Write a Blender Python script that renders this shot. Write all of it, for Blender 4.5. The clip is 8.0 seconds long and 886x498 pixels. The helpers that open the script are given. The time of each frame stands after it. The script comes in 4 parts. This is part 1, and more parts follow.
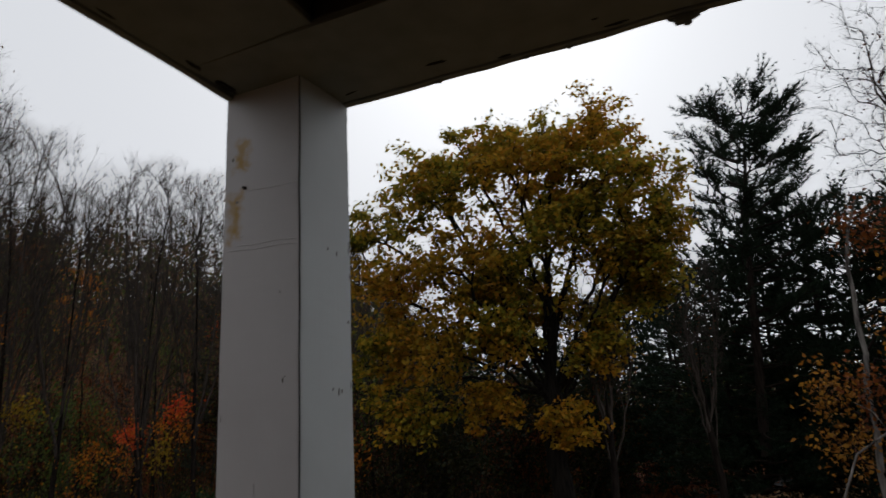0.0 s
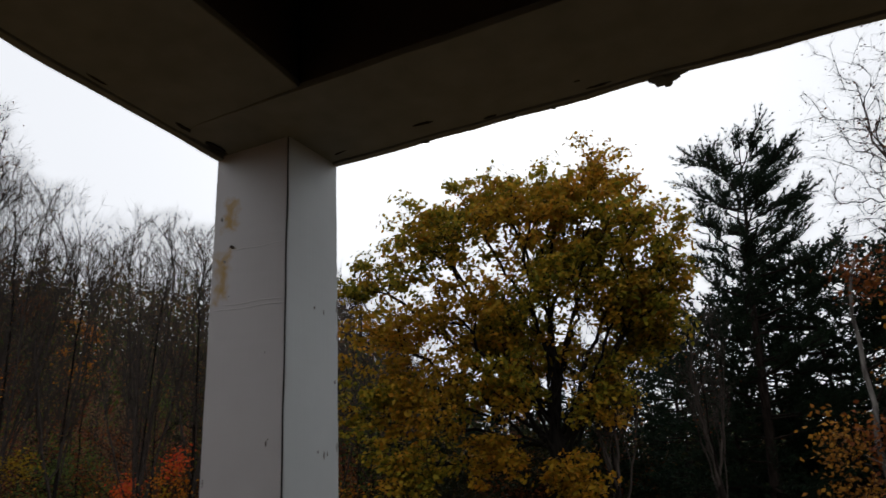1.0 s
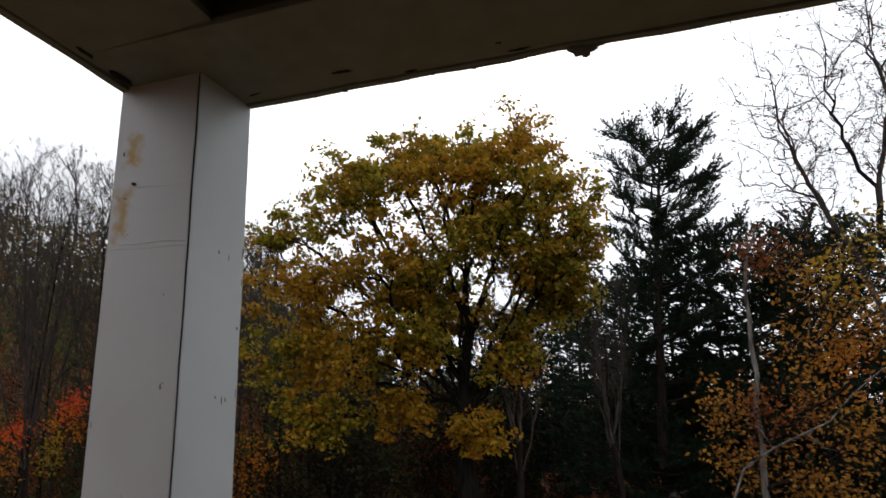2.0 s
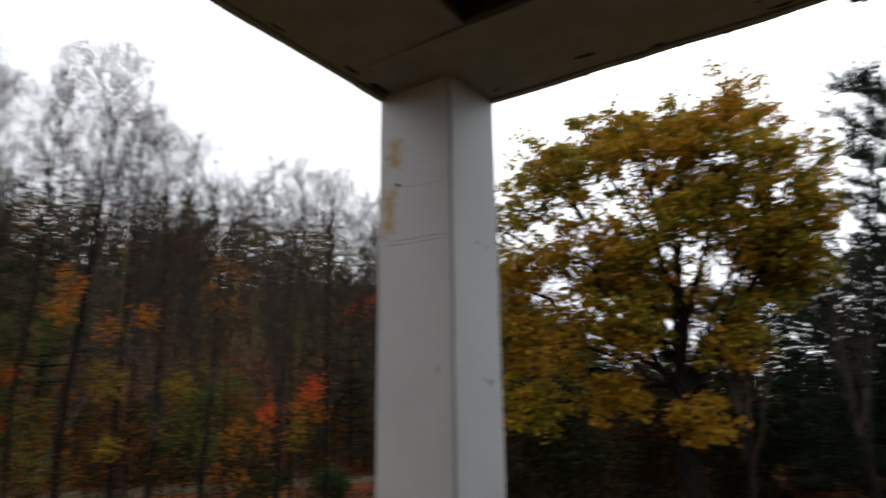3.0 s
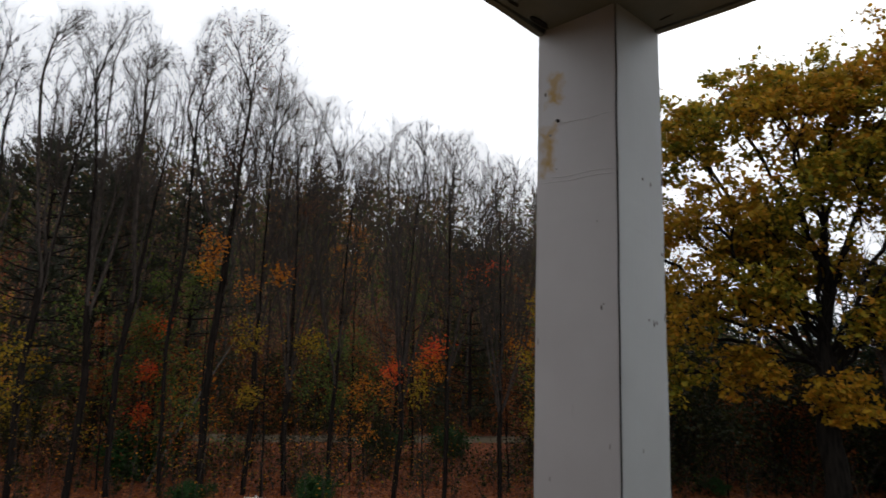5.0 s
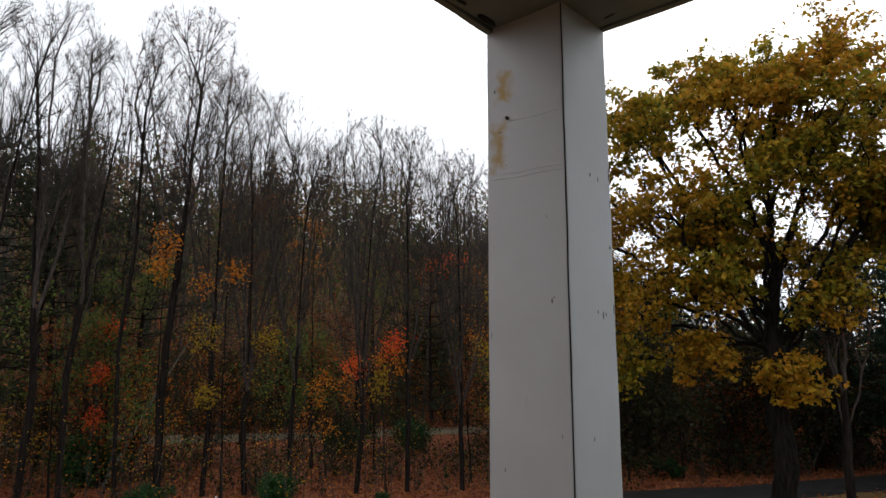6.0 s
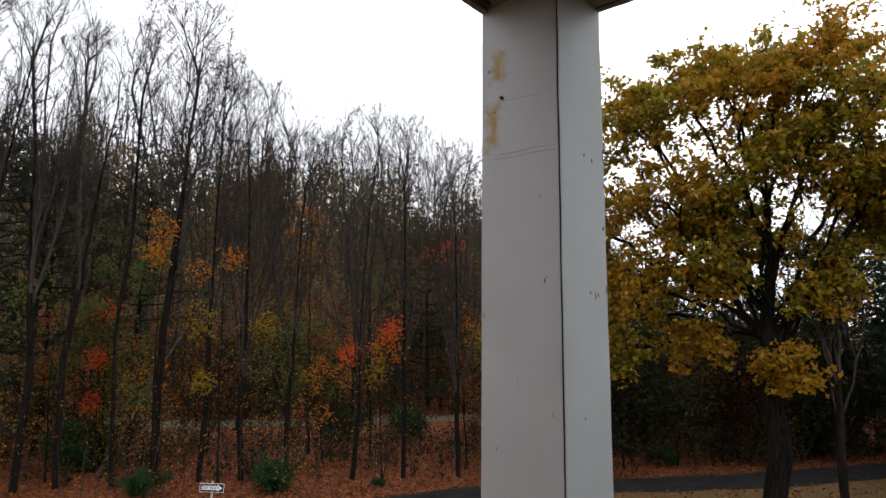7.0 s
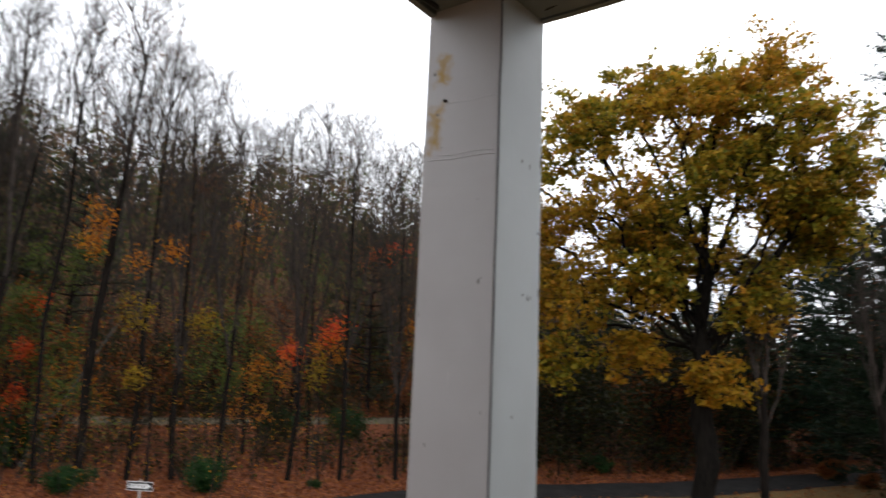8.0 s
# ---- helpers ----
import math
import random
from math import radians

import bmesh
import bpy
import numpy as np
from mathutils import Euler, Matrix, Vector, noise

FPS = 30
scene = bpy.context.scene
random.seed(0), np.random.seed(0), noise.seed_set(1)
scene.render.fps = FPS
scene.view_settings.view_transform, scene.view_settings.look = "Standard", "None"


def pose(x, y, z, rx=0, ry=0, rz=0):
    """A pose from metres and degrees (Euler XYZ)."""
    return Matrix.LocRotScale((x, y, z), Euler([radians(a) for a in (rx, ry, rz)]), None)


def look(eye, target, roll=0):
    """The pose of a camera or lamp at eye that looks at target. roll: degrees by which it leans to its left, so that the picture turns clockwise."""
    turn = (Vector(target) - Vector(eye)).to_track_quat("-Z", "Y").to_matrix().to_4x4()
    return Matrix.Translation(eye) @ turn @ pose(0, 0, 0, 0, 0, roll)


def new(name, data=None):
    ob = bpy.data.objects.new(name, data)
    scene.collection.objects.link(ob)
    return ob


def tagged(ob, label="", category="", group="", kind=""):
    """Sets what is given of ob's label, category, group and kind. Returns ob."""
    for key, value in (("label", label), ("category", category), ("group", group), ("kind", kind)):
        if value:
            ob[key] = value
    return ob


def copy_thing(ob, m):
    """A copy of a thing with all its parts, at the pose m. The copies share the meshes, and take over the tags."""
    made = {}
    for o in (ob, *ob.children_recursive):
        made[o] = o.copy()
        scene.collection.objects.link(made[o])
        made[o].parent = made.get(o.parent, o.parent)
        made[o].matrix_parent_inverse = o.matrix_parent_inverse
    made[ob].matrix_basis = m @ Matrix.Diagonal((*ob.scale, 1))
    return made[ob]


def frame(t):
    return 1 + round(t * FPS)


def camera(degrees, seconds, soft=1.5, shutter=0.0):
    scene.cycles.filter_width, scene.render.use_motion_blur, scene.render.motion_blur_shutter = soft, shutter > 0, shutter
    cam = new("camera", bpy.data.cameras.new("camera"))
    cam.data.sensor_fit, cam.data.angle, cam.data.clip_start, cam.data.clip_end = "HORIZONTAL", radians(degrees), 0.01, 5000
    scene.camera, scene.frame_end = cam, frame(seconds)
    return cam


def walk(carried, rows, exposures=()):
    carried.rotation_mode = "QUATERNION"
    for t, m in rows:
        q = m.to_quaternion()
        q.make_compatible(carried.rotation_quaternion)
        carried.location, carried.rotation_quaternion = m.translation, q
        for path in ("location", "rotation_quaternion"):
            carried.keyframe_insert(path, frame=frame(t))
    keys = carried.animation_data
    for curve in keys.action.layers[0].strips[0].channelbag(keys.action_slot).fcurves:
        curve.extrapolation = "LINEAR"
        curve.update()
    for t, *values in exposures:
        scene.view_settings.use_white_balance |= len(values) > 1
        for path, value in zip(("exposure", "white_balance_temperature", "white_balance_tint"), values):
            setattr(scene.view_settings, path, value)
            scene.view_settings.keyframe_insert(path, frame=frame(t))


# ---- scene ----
cam = camera(66.2, 8.0, soft=1.5, shutter=0.4)
# seconds, eye x y z, pitch, roll, yaw
PATH = [
    (0, 1.017, -1.262, 5.895, 14.91, -3.19, 26.53),
    (0.2, 1.036, -1.261, 5.899, 15.35, -4.77, 25.72),
    (0.5, 1.036, -1.258, 5.905, 15.93, -5.02, 26.73),
    (0.8, 1.047, -1.245, 5.905, 17.23, -4.21, 27.40),
    (1, 1.055, -1.244, 5.917, 19.07, -3.44, 26.56),
    (1.2, 1.060, -1.250, 5.929, 18.92, -3.48, 25.42),
    (2.3, 1.084, -1.238, 5.905, 14.31, -1.32, 18.96),
    (2.5, 1.056, -1.252, 5.905, 14.70, -0.85, 23.09),
    (2.8, 1.000, -1.285, 5.897, 14.57, -0.80, 30.50),
    (3, 0.974, -1.327, 5.902, 14.33, -0.70, 37.08),
    (3.3, 0.903, -1.369, 5.899, 14.74, -0.73, 46.45),
    (3.5, 0.879, -1.394, 5.878, 14.87, -0.62, 50.42),
    (4, 0.846, -1.378, 5.880, 13.91, 0.13, 51.44),
    (4.5, 0.835, -1.380, 5.870, 13.40, 0.74, 51.69),
    (4.8, 0.854, -1.372, 5.854, 12.66, 1.46, 49.88),
    (5, 0.872, -1.369, 5.833, 11.32, 2.17, 47.29),
    (5.2, 0.880, -1.361, 5.853, 11.73, 1.14, 45.83),
    (6.3, 0.896, -1.378, 5.833, 10.41, 0.30, 43.49),
    (6.5, 0.893, -1.379, 5.828, 10.16, 0.16, 44.36),
    (7, 0.900, -1.362, 5.819, 9.81, 0.67, 43.47),
    (7.5, 0.893, -1.358, 5.810, 9.33, 1.25, 43.05),
    (7.8, 0.914, -1.359, 5.808, 10.24, 1.55, 41.97),
    (8, 0.935, -1.360, 5.804, 10.21, 2.46, 39.00),
]
walk(cam, [(t, pose(x, y, z, 0, 0, yaw) @ pose(0, 0, 0, 90 + pitch) @ pose(0, 0, 0, 0, 0, roll))
           for t, x, y, z, pitch, roll, yaw in PATH],
     exposures=[(0.0, -1.12), (0.5, -0.95), (1.2, -0.72), (2.5, -0.17), (4.5, -0.22), (4.8, -0.28), (5.0, -0.46), (5.2, -0.42), (6.5, -0.02), (7.0, 0.10), (8.0, 0.27)])

# ---- light: a bright overcast sky ----
world = bpy.data.worlds.new("overcast")
scene.world = world
world.use_nodes = True
wn, wl = world.node_tree.nodes, world.node_tree.links
sky = wn.new("ShaderNodeTexSky")
sky.sky_type = "NISHITA"
sky.sun_disc = False
sky.sun_elevation, sky.sun_rotation = radians(38), radians(-20)
sky.air_density, sky.dust_density, sky.ozone_density = 1.0, 6.0, 1.0
pale = wn.new("ShaderNodeHueSaturation")
pale.inputs["Saturation"].default_value = 0.03
wl.new(sky.outputs["Color"], pale.inputs["Color"])
cloud = wn.new("ShaderNodeMix")          # a closed cloud cover, nearly even over the whole sky
cloud.data_type = "RGBA"
cloud.inputs["Factor"].default_value = 0.9
cloud.inputs["B"].default_value = (9.2, 9.5, 10.1, 1)
wl.new(pale.outputs["Color"], cloud.inputs["A"])
wl.new(cloud.outputs["Result"], wn["Background"].inputs["Color"])
wn["Background"].inputs["Strength"].default_value = 0.17
sun = new("sun", bpy.data.lights.new("sun", "SUN"))
sun.data.energy, sun.data.angle, sun.data.color = 0.5, radians(25), (1.0, 0.97, 0.93)
sun.matrix_world = look((0, 0, 60), (5, -20, 35))


# ---- materials ----
def material(name, rough=0.8):
    m = bpy.data.materials.new(name)
    m.use_nodes = True
    b = m.node_tree.nodes["Principled BSDF"]
    b.inputs["Roughness"].default_value = rough
    return m, m.node_tree.nodes, m.node_tree.links, b


def ramp(nodes, stops):
    r = nodes.new("ShaderNodeValToRGB")
    els = r.color_ramp.elements
    while len(els) < len(stops):
        els.new(0.5)
    for e, (at, c) in zip(els, stops):
        e.position, e.color = at, (*c, 1)
    return r


def noise_node(nodes, links, scale, detail=5, coord="Object", stretch=None):
    tc = nodes.new("ShaderNodeTexCoord")
    n = nodes.new("ShaderNodeTexNoise")
    n.inputs["Scale"].default_value, n.inputs["Detail"].default_value = scale, detail
    if stretch:
        mp = nodes.new("ShaderNodeMapping")
        mp.inputs["Scale"].default_value = stretch
        links.new(tc.outputs[coord], mp.inputs["Vector"])
        links.new(mp.outputs["Vector"], n.inputs["Vector"])
    else:
        links.new(tc.outputs[coord], n.inputs["Vector"])
    return n


def bump(nodes, links, b, height, strength, distance):
    u = nodes.new("ShaderNodeBump")
    u.inputs["Strength"].default_value, u.inputs["Distance"].default_value = strength, distance
    links.new(height, u.inputs["Height"])
    links.new(u.outputs["Normal"], b.inputs["Normal"])


def leaf_material(name, stops, glow=0.35):
    """Autumn leaves: every leaf takes its own colour from the ramp, and lets some light through."""
    m, n, l, b = material(name, 0.55)
    g = n.new("ShaderNodeNewGeometry")
    big = noise_node(n, l, 0.35, 2)
    mix = n.new("ShaderNodeMath")
    mix.operation = "MULTIPLY_ADD"
    mix.inputs[1].default_value, mix.inputs[2].default_value = 0.55, -0.02
    l.new(g.outputs["Random Per Island"], mix.inputs[0])
    add = n.new("ShaderNodeMath")
    add.operation = "MULTIPLY_ADD"
    add.inputs[1].default_value = 0.5
    l.new(big.outputs["Fac"], add.inputs[0])
    l.new(mix.outputs[0], add.inputs[2])
    r = ramp(n, [(at, tuple(0.78 * v for v in c)) for at, c in stops])
    l.new(add.outputs[0], r.inputs["Fac"])
    l.new(r.outputs["Color"], b.inputs["Base Color"])
    b.inputs["Specular IOR Level"].default_value = 0.1
    t = n.new("ShaderNodeBsdfTranslucent")
    l.new(r.outputs["Color"], t.inputs["Color"])
    s = n.new("ShaderNodeMixShader")
    s.inputs["Fac"].default_value = glow
    l.new(b.outputs["BSDF"], s.inputs[1])
    l.new(t.outputs["BSDF"], s.inputs[2])
    l.new(s.outputs["Shader"], n["Material Output"].inputs["Surface"])
    return m


def bark_material(name, dark, light, scale=3.0):
    m, n, l, b = material(name, 0.9)
    b.inputs["Specular IOR Level"].default_value = 0.06
    x = noise_node(n, l, scale, 6, stretch=(4, 4, 0.6))
    r = ramp(n, [(0.35, dark), (0.7, light)])
    l.new(x.outputs["Fac"], r.inputs["Fac"])
    l.new(r.outputs["Color"], b.inputs["Base Color"])
    bump(n, l, b, x.outputs["Fac"], 0.7, 0.03)
    return m


BARK = bark_material("wet grey-brown bark", (0.006, 0.0048, 0.004), (0.022, 0.017, 0.014))
BARK_OAK = bark_material("dark furrowed bark", (0.004, 0.0034, 0.003), (0.019, 0.016, 0.013))
BARK_PINE = bark_material("pine bark", (0.008, 0.006, 0.005), (0.03, 0.022, 0.018))
BARK_PALE = bark_material("pale birch bark", (0.045, 0.04, 0.036), (0.22, 0.205, 0.19), 2.5)
TWIG = bark_material("twigs", (0.024, 0.020, 0.017), (0.078, 0.063, 0.054))
OAK_LEAF = leaf_material("oak leaf, olive to yellow", [(0.14, (0.060, 0.080, 0.010)), (0.40, (0.21, 0.19, 0.017)),
                         (0.62, (0.44, 0.335, 0.030)), (0.85, (0.58, 0.29, 0.027))], 0.5)
YELLOW_LEAF = leaf_material("yellow leaf", [(0.1, (0.10, 0.09, 0.015)), (0.5, (0.36, 0.25, 0.02)), (0.9, (0.50, 0.25, 0.02))], 0.45)
ORANGE_LEAF = leaf_material("orange leaf", [(0.1, (0.22, 0.07, 0.015)), (0.5, (0.62, 0.20, 0.02)), (0.9, (0.72, 0.34, 0.03))], 0.45)
RED_LEAF = leaf_material("red leaf", [(0.1, (0.42, 0.03, 0.02)), (0.5, (0.85, 0.10, 0.03)), (0.9, (0.85, 0.28, 0.03))], 0.5)
RUSSET_LEAF = leaf_material("russet leaf", [(0.1, (0.06, 0.018, 0.009)), (0.5, (0.19, 0.058, 0.017)), (0.9, (0.33, 0.12, 0.024))])
LITTER_LEAF = leaf_material("fallen leaf", [(0.1, (0.075, 0.024, 0.009)), (0.45, (0.21, 0.062, 0.018)), (0.75, (0.31, 0.115, 0.033)), (0.95, (0.40, 0.21, 0.085))], 0.1)
# Near-black leaf: the shade among the trunks is put into its colour.
SHADE_LEAF = leaf_material("leaf darkened for thicket shade", [(0.1, (0.008, 0.012, 0.004)), (0.5, (0.022, 0.026, 0.007)), (0.9, (0.06, 0.04, 0.010))])
GREEN_LEAF = leaf_material("green leaf", [(0.1, (0.045, 0.078, 0.018)), (0.5, (0.105, 0.150, 0.032)), (0.9, (0.20, 0.19, 0.042))], 0.45)
FADED_LEAF = leaf_material("faded tan leaf", [(0.1, (0.10, 0.060, 0.036)), (0.5, (0.24, 0.145, 0.080)), (0.9, (0.37, 0.21, 0.10))], 0.5)
EVERGREEN = leaf_material("evergreen leaf", [(0.1, (0.009, 0.032, 0.009)), (0.5, (0.020, 0.065, 0.016)), (0.9, (0.05, 0.105, 0.025))], 0.2)
# Needles of the deep pines, lightened and greyed to put haze into colour.
HAZE_NEEDLE = leaf_material("pine needles greyed for haze", [(0.1, (0.022, 0.028, 0.017)), (0.5, (0.042, 0.050, 0.030)), (0.9, (0.075, 0.080, 0.048))], 0.25)
NEEDLE = leaf_material("pine needles", [(0.1, (0.007, 0.015, 0.008)), (0.5, (0.014, 0.030, 0.016)), (0.9, (0.036, 0.052, 0.026))], 0.25)


def ground_material():
    m, n, l, b = material("leaf-strewn ground", 0.95)
    b.inputs["Specular IOR Level"].default_value = 0.1
    v = n.new("ShaderNodeTexVoronoi")
    v.inputs["Scale"].default_value = 9.0
    tc = n.new("ShaderNodeTexCoord")
    l.new(tc.outputs["Object"], v.inputs["Vector"])
    sep = n.new("ShaderNodeSeparateColor")
    l.new(v.outputs["Color"], sep.inputs["Color"])
    leafc = ramp(n, [(0.0, (0.022, 0.008, 0.004)), (0.4, (0.075, 0.021, 0.008)), (0.75, (0.16, 0.044, 0.016)), (1.0, (0.24, 0.085, 0.034))])
    l.new(sep.outputs["Red"], leafc.inputs["Fac"])
    g = noise_node(n, l, 14.0, 6)
    grass = ramp(n, [(0.3, (0.026, 0.020, 0.009)), (0.5, (0.090, 0.053, 0.019)), (0.72, (0.18, 0.112, 0.042))])
    l.new(g.outputs["Fac"], grass.inputs["Fac"])
    # grass near the house, fallen leaves under the trees across the lane
    attr = n.new("ShaderNodeAttribute")
    attr.attribute_name = "woods"
    mx = n.new("ShaderNodeMix")
    mx.data_type = "RGBA"
    p = noise_node(n, l, 0.5, 4)
    md = n.new("ShaderNodeMath")
    md.operation = "MULTIPLY_ADD"
    md.inputs[1].default_value = 0.9
    l.new(p.outputs["Fac"], md.inputs[0])
    l.new(attr.outputs["Fac"], md.inputs[2])
    st = ramp(n, [(0.62, (0, 0, 0)), (0.85, (1, 1, 1))])
    l.new(md.outputs[0], st.inputs["Fac"])
    l.new(st.outputs["Color"], mx.inputs["Factor"])
    l.new(grass.outputs["Color"], mx.inputs["A"])
    l.new(leafc.outputs["Color"], mx.inputs["B"])
    l.new(mx.outputs["Result"], b.inputs["Base Color"])
    bump(n, l, b, v.outputs["Distance"], 0.8, 0.05)
    return m


def speckled(name, dark, light, scale, rough, depth=0.01):
    m, n, l, b = material(name, rough)
    x = noise_node(n, l, scale, 8)
    y = noise_node(n, l, scale * 0.04, 3)
    ad = n.new("ShaderNodeMath")
    ad.operation = "MULTIPLY_ADD"
    ad.inputs[1].default_value = 0.5
    l.new(x.outputs["Fac"], ad.inputs[0])
    hf = n.new("ShaderNodeMath")
    hf.operation = "MULTIPLY"
    hf.inputs[1].default_value = 0.5
    l.new(y.outputs["Fac"], hf.inputs[0])
    l.new(hf.outputs[0], ad.inputs[2])
    r = ramp(n, [(0.35, dark), (0.65, light)])
    l.new(ad.outputs[0], r.inputs["Fac"])
    l.new(r.outputs["Color"], b.inputs["Base Color"])
    bump(n, l, b, x.outputs["Fac"], 0.4, depth)
    return m


GROUND = ground_material()
ASPHALT = speckled("damp asphalt", (0.009, 0.0085, 0.0085), (0.023, 0.021, 0.020), 40, 0.85)
ASPHALT.node_tree.nodes["Principled BSDF"].inputs["Specular IOR Level"].default_value = 0.03
GRAVEL = speckled("sandy gravel", (0.06, 0.047, 0.030), (0.115, 0.094, 0.062), 30, 0.95)
GRAVEL.node_tree.nodes["Principled BSDF"].inputs["Specular IOR Level"].default_value = 0.05
SOFFIT = speckled("weathered soffit paint", (0.17, 0.17, 0.14), (0.25, 0.25, 0.21), 12, 0.7, 0.002)
CEILING_PAINT = speckled("dark brown overhead boards", (0.035, 0.022, 0.016), (0.07, 0.045, 0.03), 8, 0.7, 0.002)
FLOOR_PAINT = speckled("dark brown floor paint, low bounce", (0.03, 0.026, 0.022), (0.06, 0.05, 0.042), 15, 0.6, 0.002)
SIDING = speckled("dark brown siding, low bounce", (0.05, 0.035, 0.028), (0.08, 0.06, 0.045), 10, 0.7, 0.002)
# Near-black colour that stands for the shade in gaps and cracks.
DARK_GAP, _n, _l, _b = material("dark gap", 0.95)
_b.inputs["Base Color"].default_value = (0.012, 0.010, 0.008, 1)


def paint_material(name, low, high):
    """White board paint: faint vertical brush marks, grime, rust stains below the nail."""
    m, n, l, b = material(name, 0.5)
    tc = n.new("ShaderNodeTexCoord")
    brush = noise_node(n, l, 20, 6, stretch=(6, 6, 0.35))
    grime = noise_node(n, l, 2.2, 5)
    base = ramp(n, [(0.3, low), (0.7, high)])
    l.new(grime.outputs["Fac"], base.inputs["Fac"])
    sep = n.new("ShaderNodeSeparateXYZ")
    l.new(tc.outputs["Object"], sep.inputs["Vector"])
    wob = noise_node(n, l, 30, 4)

    def math(op, a, bb, clamp=False):
        k = n.new("ShaderNodeMath")
        k.operation, k.use_clamp = op, clamp
        for i, v in enumerate((a, bb)):
            if isinstance(v, (int, float)):
                k.inputs[i].default_value = v
            else:
                l.new(v, k.inputs[i])
        return k.outputs[0]

    def box(x0, x1, z0, z1, soft):
        wx = math("MULTIPLY", math("SUBTRACT", wob.outputs["Fac"], 0.5), 0.075)
        x = math("ADD", sep.outputs["X"], wx)
        z = math("ADD", sep.outputs["Z"], wx)
        dx = math("SUBTRACT", (x1 - x0) / 2, math("ABSOLUTE", math("SUBTRACT", x, (x0 + x1) / 2), 0))
        dz = math("SUBTRACT", (z1 - z0) / 2, math("ABSOLUTE", math("SUBTRACT", z, (z0 + z1) / 2), 0))
        front = math("LESS_THAN", sep.outputs["Y"], 0.012)
        return math("MULTIPLY", math("MULTIPLY", math("DIVIDE", math("MINIMUM", dx, dz), soft, True), 0.85), front)

    stain = math("ADD", box(-0.224, -0.158, 6.575, 6.675, 0.022), box(-0.246, -0.182, 6.385, 6.535, 0.026), True)
    patchy = noise_node(n, l, 24, 5)
    stain = math("MULTIPLY", stain, math("ADD", math("MULTIPLY", patchy.outputs["Fac"], 1.3), 0.4), True)
    mx = n.new("ShaderNodeMix")
    mx.data_type = "RGBA"
    l.new(stain, mx.inputs["Factor"])
    l.new(base.outputs["Color"], mx.inputs["A"])
    mx.inputs["B"].default_value = (0.46, 0.27, 0.045, 1)
    l.new(mx.outputs["Result"], b.inputs["Base Color"])
    bump(n, l, b, brush.outputs["Fac"], 0.25, 0.002)
    return m


# One white paint in two tints: warm bounce and cool skylight put into colour.
PAINT = paint_material("white board paint with warm bounce tint", (0.50, 0.468, 0.462), (0.60, 0.572, 0.566))
PAINT_SKY_TINT = paint_material("white board paint with cool skylight tint", (0.50, 0.525, 0.525), (0.60, 0.632, 0.634))


# ---- mesh helpers ----
def mesh_from(name, verts, faces, mat, smooth=False):
    me = bpy.data.meshes.new(name)
    me.from_pydata(verts, [], faces)
    me.materials.append(mat)
    if smooth:
        me.polygons.foreach_set("use_smooth", [True] * len(me.polygons))
    me.update()
    return me


def part(name, me, parent=None, label=""):
    """Links a mesh as one object under a thing or a part."""
    ob = new(name, me)
    if parent:
        ob.parent = parent
    return tagged(ob, label)


def bm_mesh(name, bm, mat):
    me = bpy.data.meshes.new(name)
    bm.to_mesh(me)
    bm.free()
    me.materials.append(mat)
    return me


def board(name, x0, x1, y0, y1, z0, z1, mat, parent=None, bevel=0.004, label="", wear=0.0, cuts=0):
    """A sawn board: a box with eased edges, and a slightly uneven run where wear is given."""
    bm = bmesh.new()
    bmesh.ops.create_cube(bm, size=1)
    for v in bm.verts:
        v.co = Vector(((x0 + x1) / 2 + v.co.x * (x1 - x0), (y0 + y1) / 2 + v.co.y * (y1 - y0), (z0 + z1) / 2 + v.co.z * (z1 - z0)))
    if cuts:
        longest = max(range(3), key=lambda i: (x1 - x0, y1 - y0, z1 - z0)[i])
        es = [e for e in bm.edges if abs((e.verts[0].co - e.verts[1].co)[longest]) > 1e-6]
        bmesh.ops.subdivide_edges(bm, edges=es, cuts=cuts)
        for v in bm.verts:
            v.co += Vector([wear * noise.noise(v.co * 7 + Vector((i * 31, 0, 0))) for i in range(3)])
    if bevel:
        sharp = [e for e in bm.edges if e.calc_face_angle(0) > 1.0]
        bmesh.ops.bevel(bm, geom=sharp, offset=bevel, segments=2, affect="EDGES", profile=0.6)
    return part(name, bm_mesh(name, bm, mat), parent, label)


def tube(verts, faces, pts, radii, sides):
    """Adds a tapered tube along pts to the vertex and face lists."""
    pts = np.asarray(pts, float)
    tang = np.gradient(pts, axis=0)
    tang /= np.linalg.norm(tang, axis=1)[:, None] + 1e-9
    ref = np.array([1.0, 0.13, 0.0]) if abs(tang[0][2]) > 0.7 else np.array([0.0, 0.0, 1.0])
    a = np.cross(tang, ref)
    a /= np.linalg.norm(a, axis=1)[:, None] + 1e-9
    b = np.cross(tang, a)
    base = len(verts)
    ang = np.arange(sides) * 2 * math.pi / sides
    for p, u, w, r in zip(pts, a, b, radii):
        verts.extend((p + r * (np.cos(ang)[:, None] * u + np.sin(ang)[:, None] * w)).tolist())
    for i in range(len(pts) - 1):
        for k in range(sides):
            k2 = (k + 1) % sides
            faces.append((base + i * sides + k, base + i * sides + k2, base + (i + 1) * sides + k2, base + (i + 1) * sides + k))


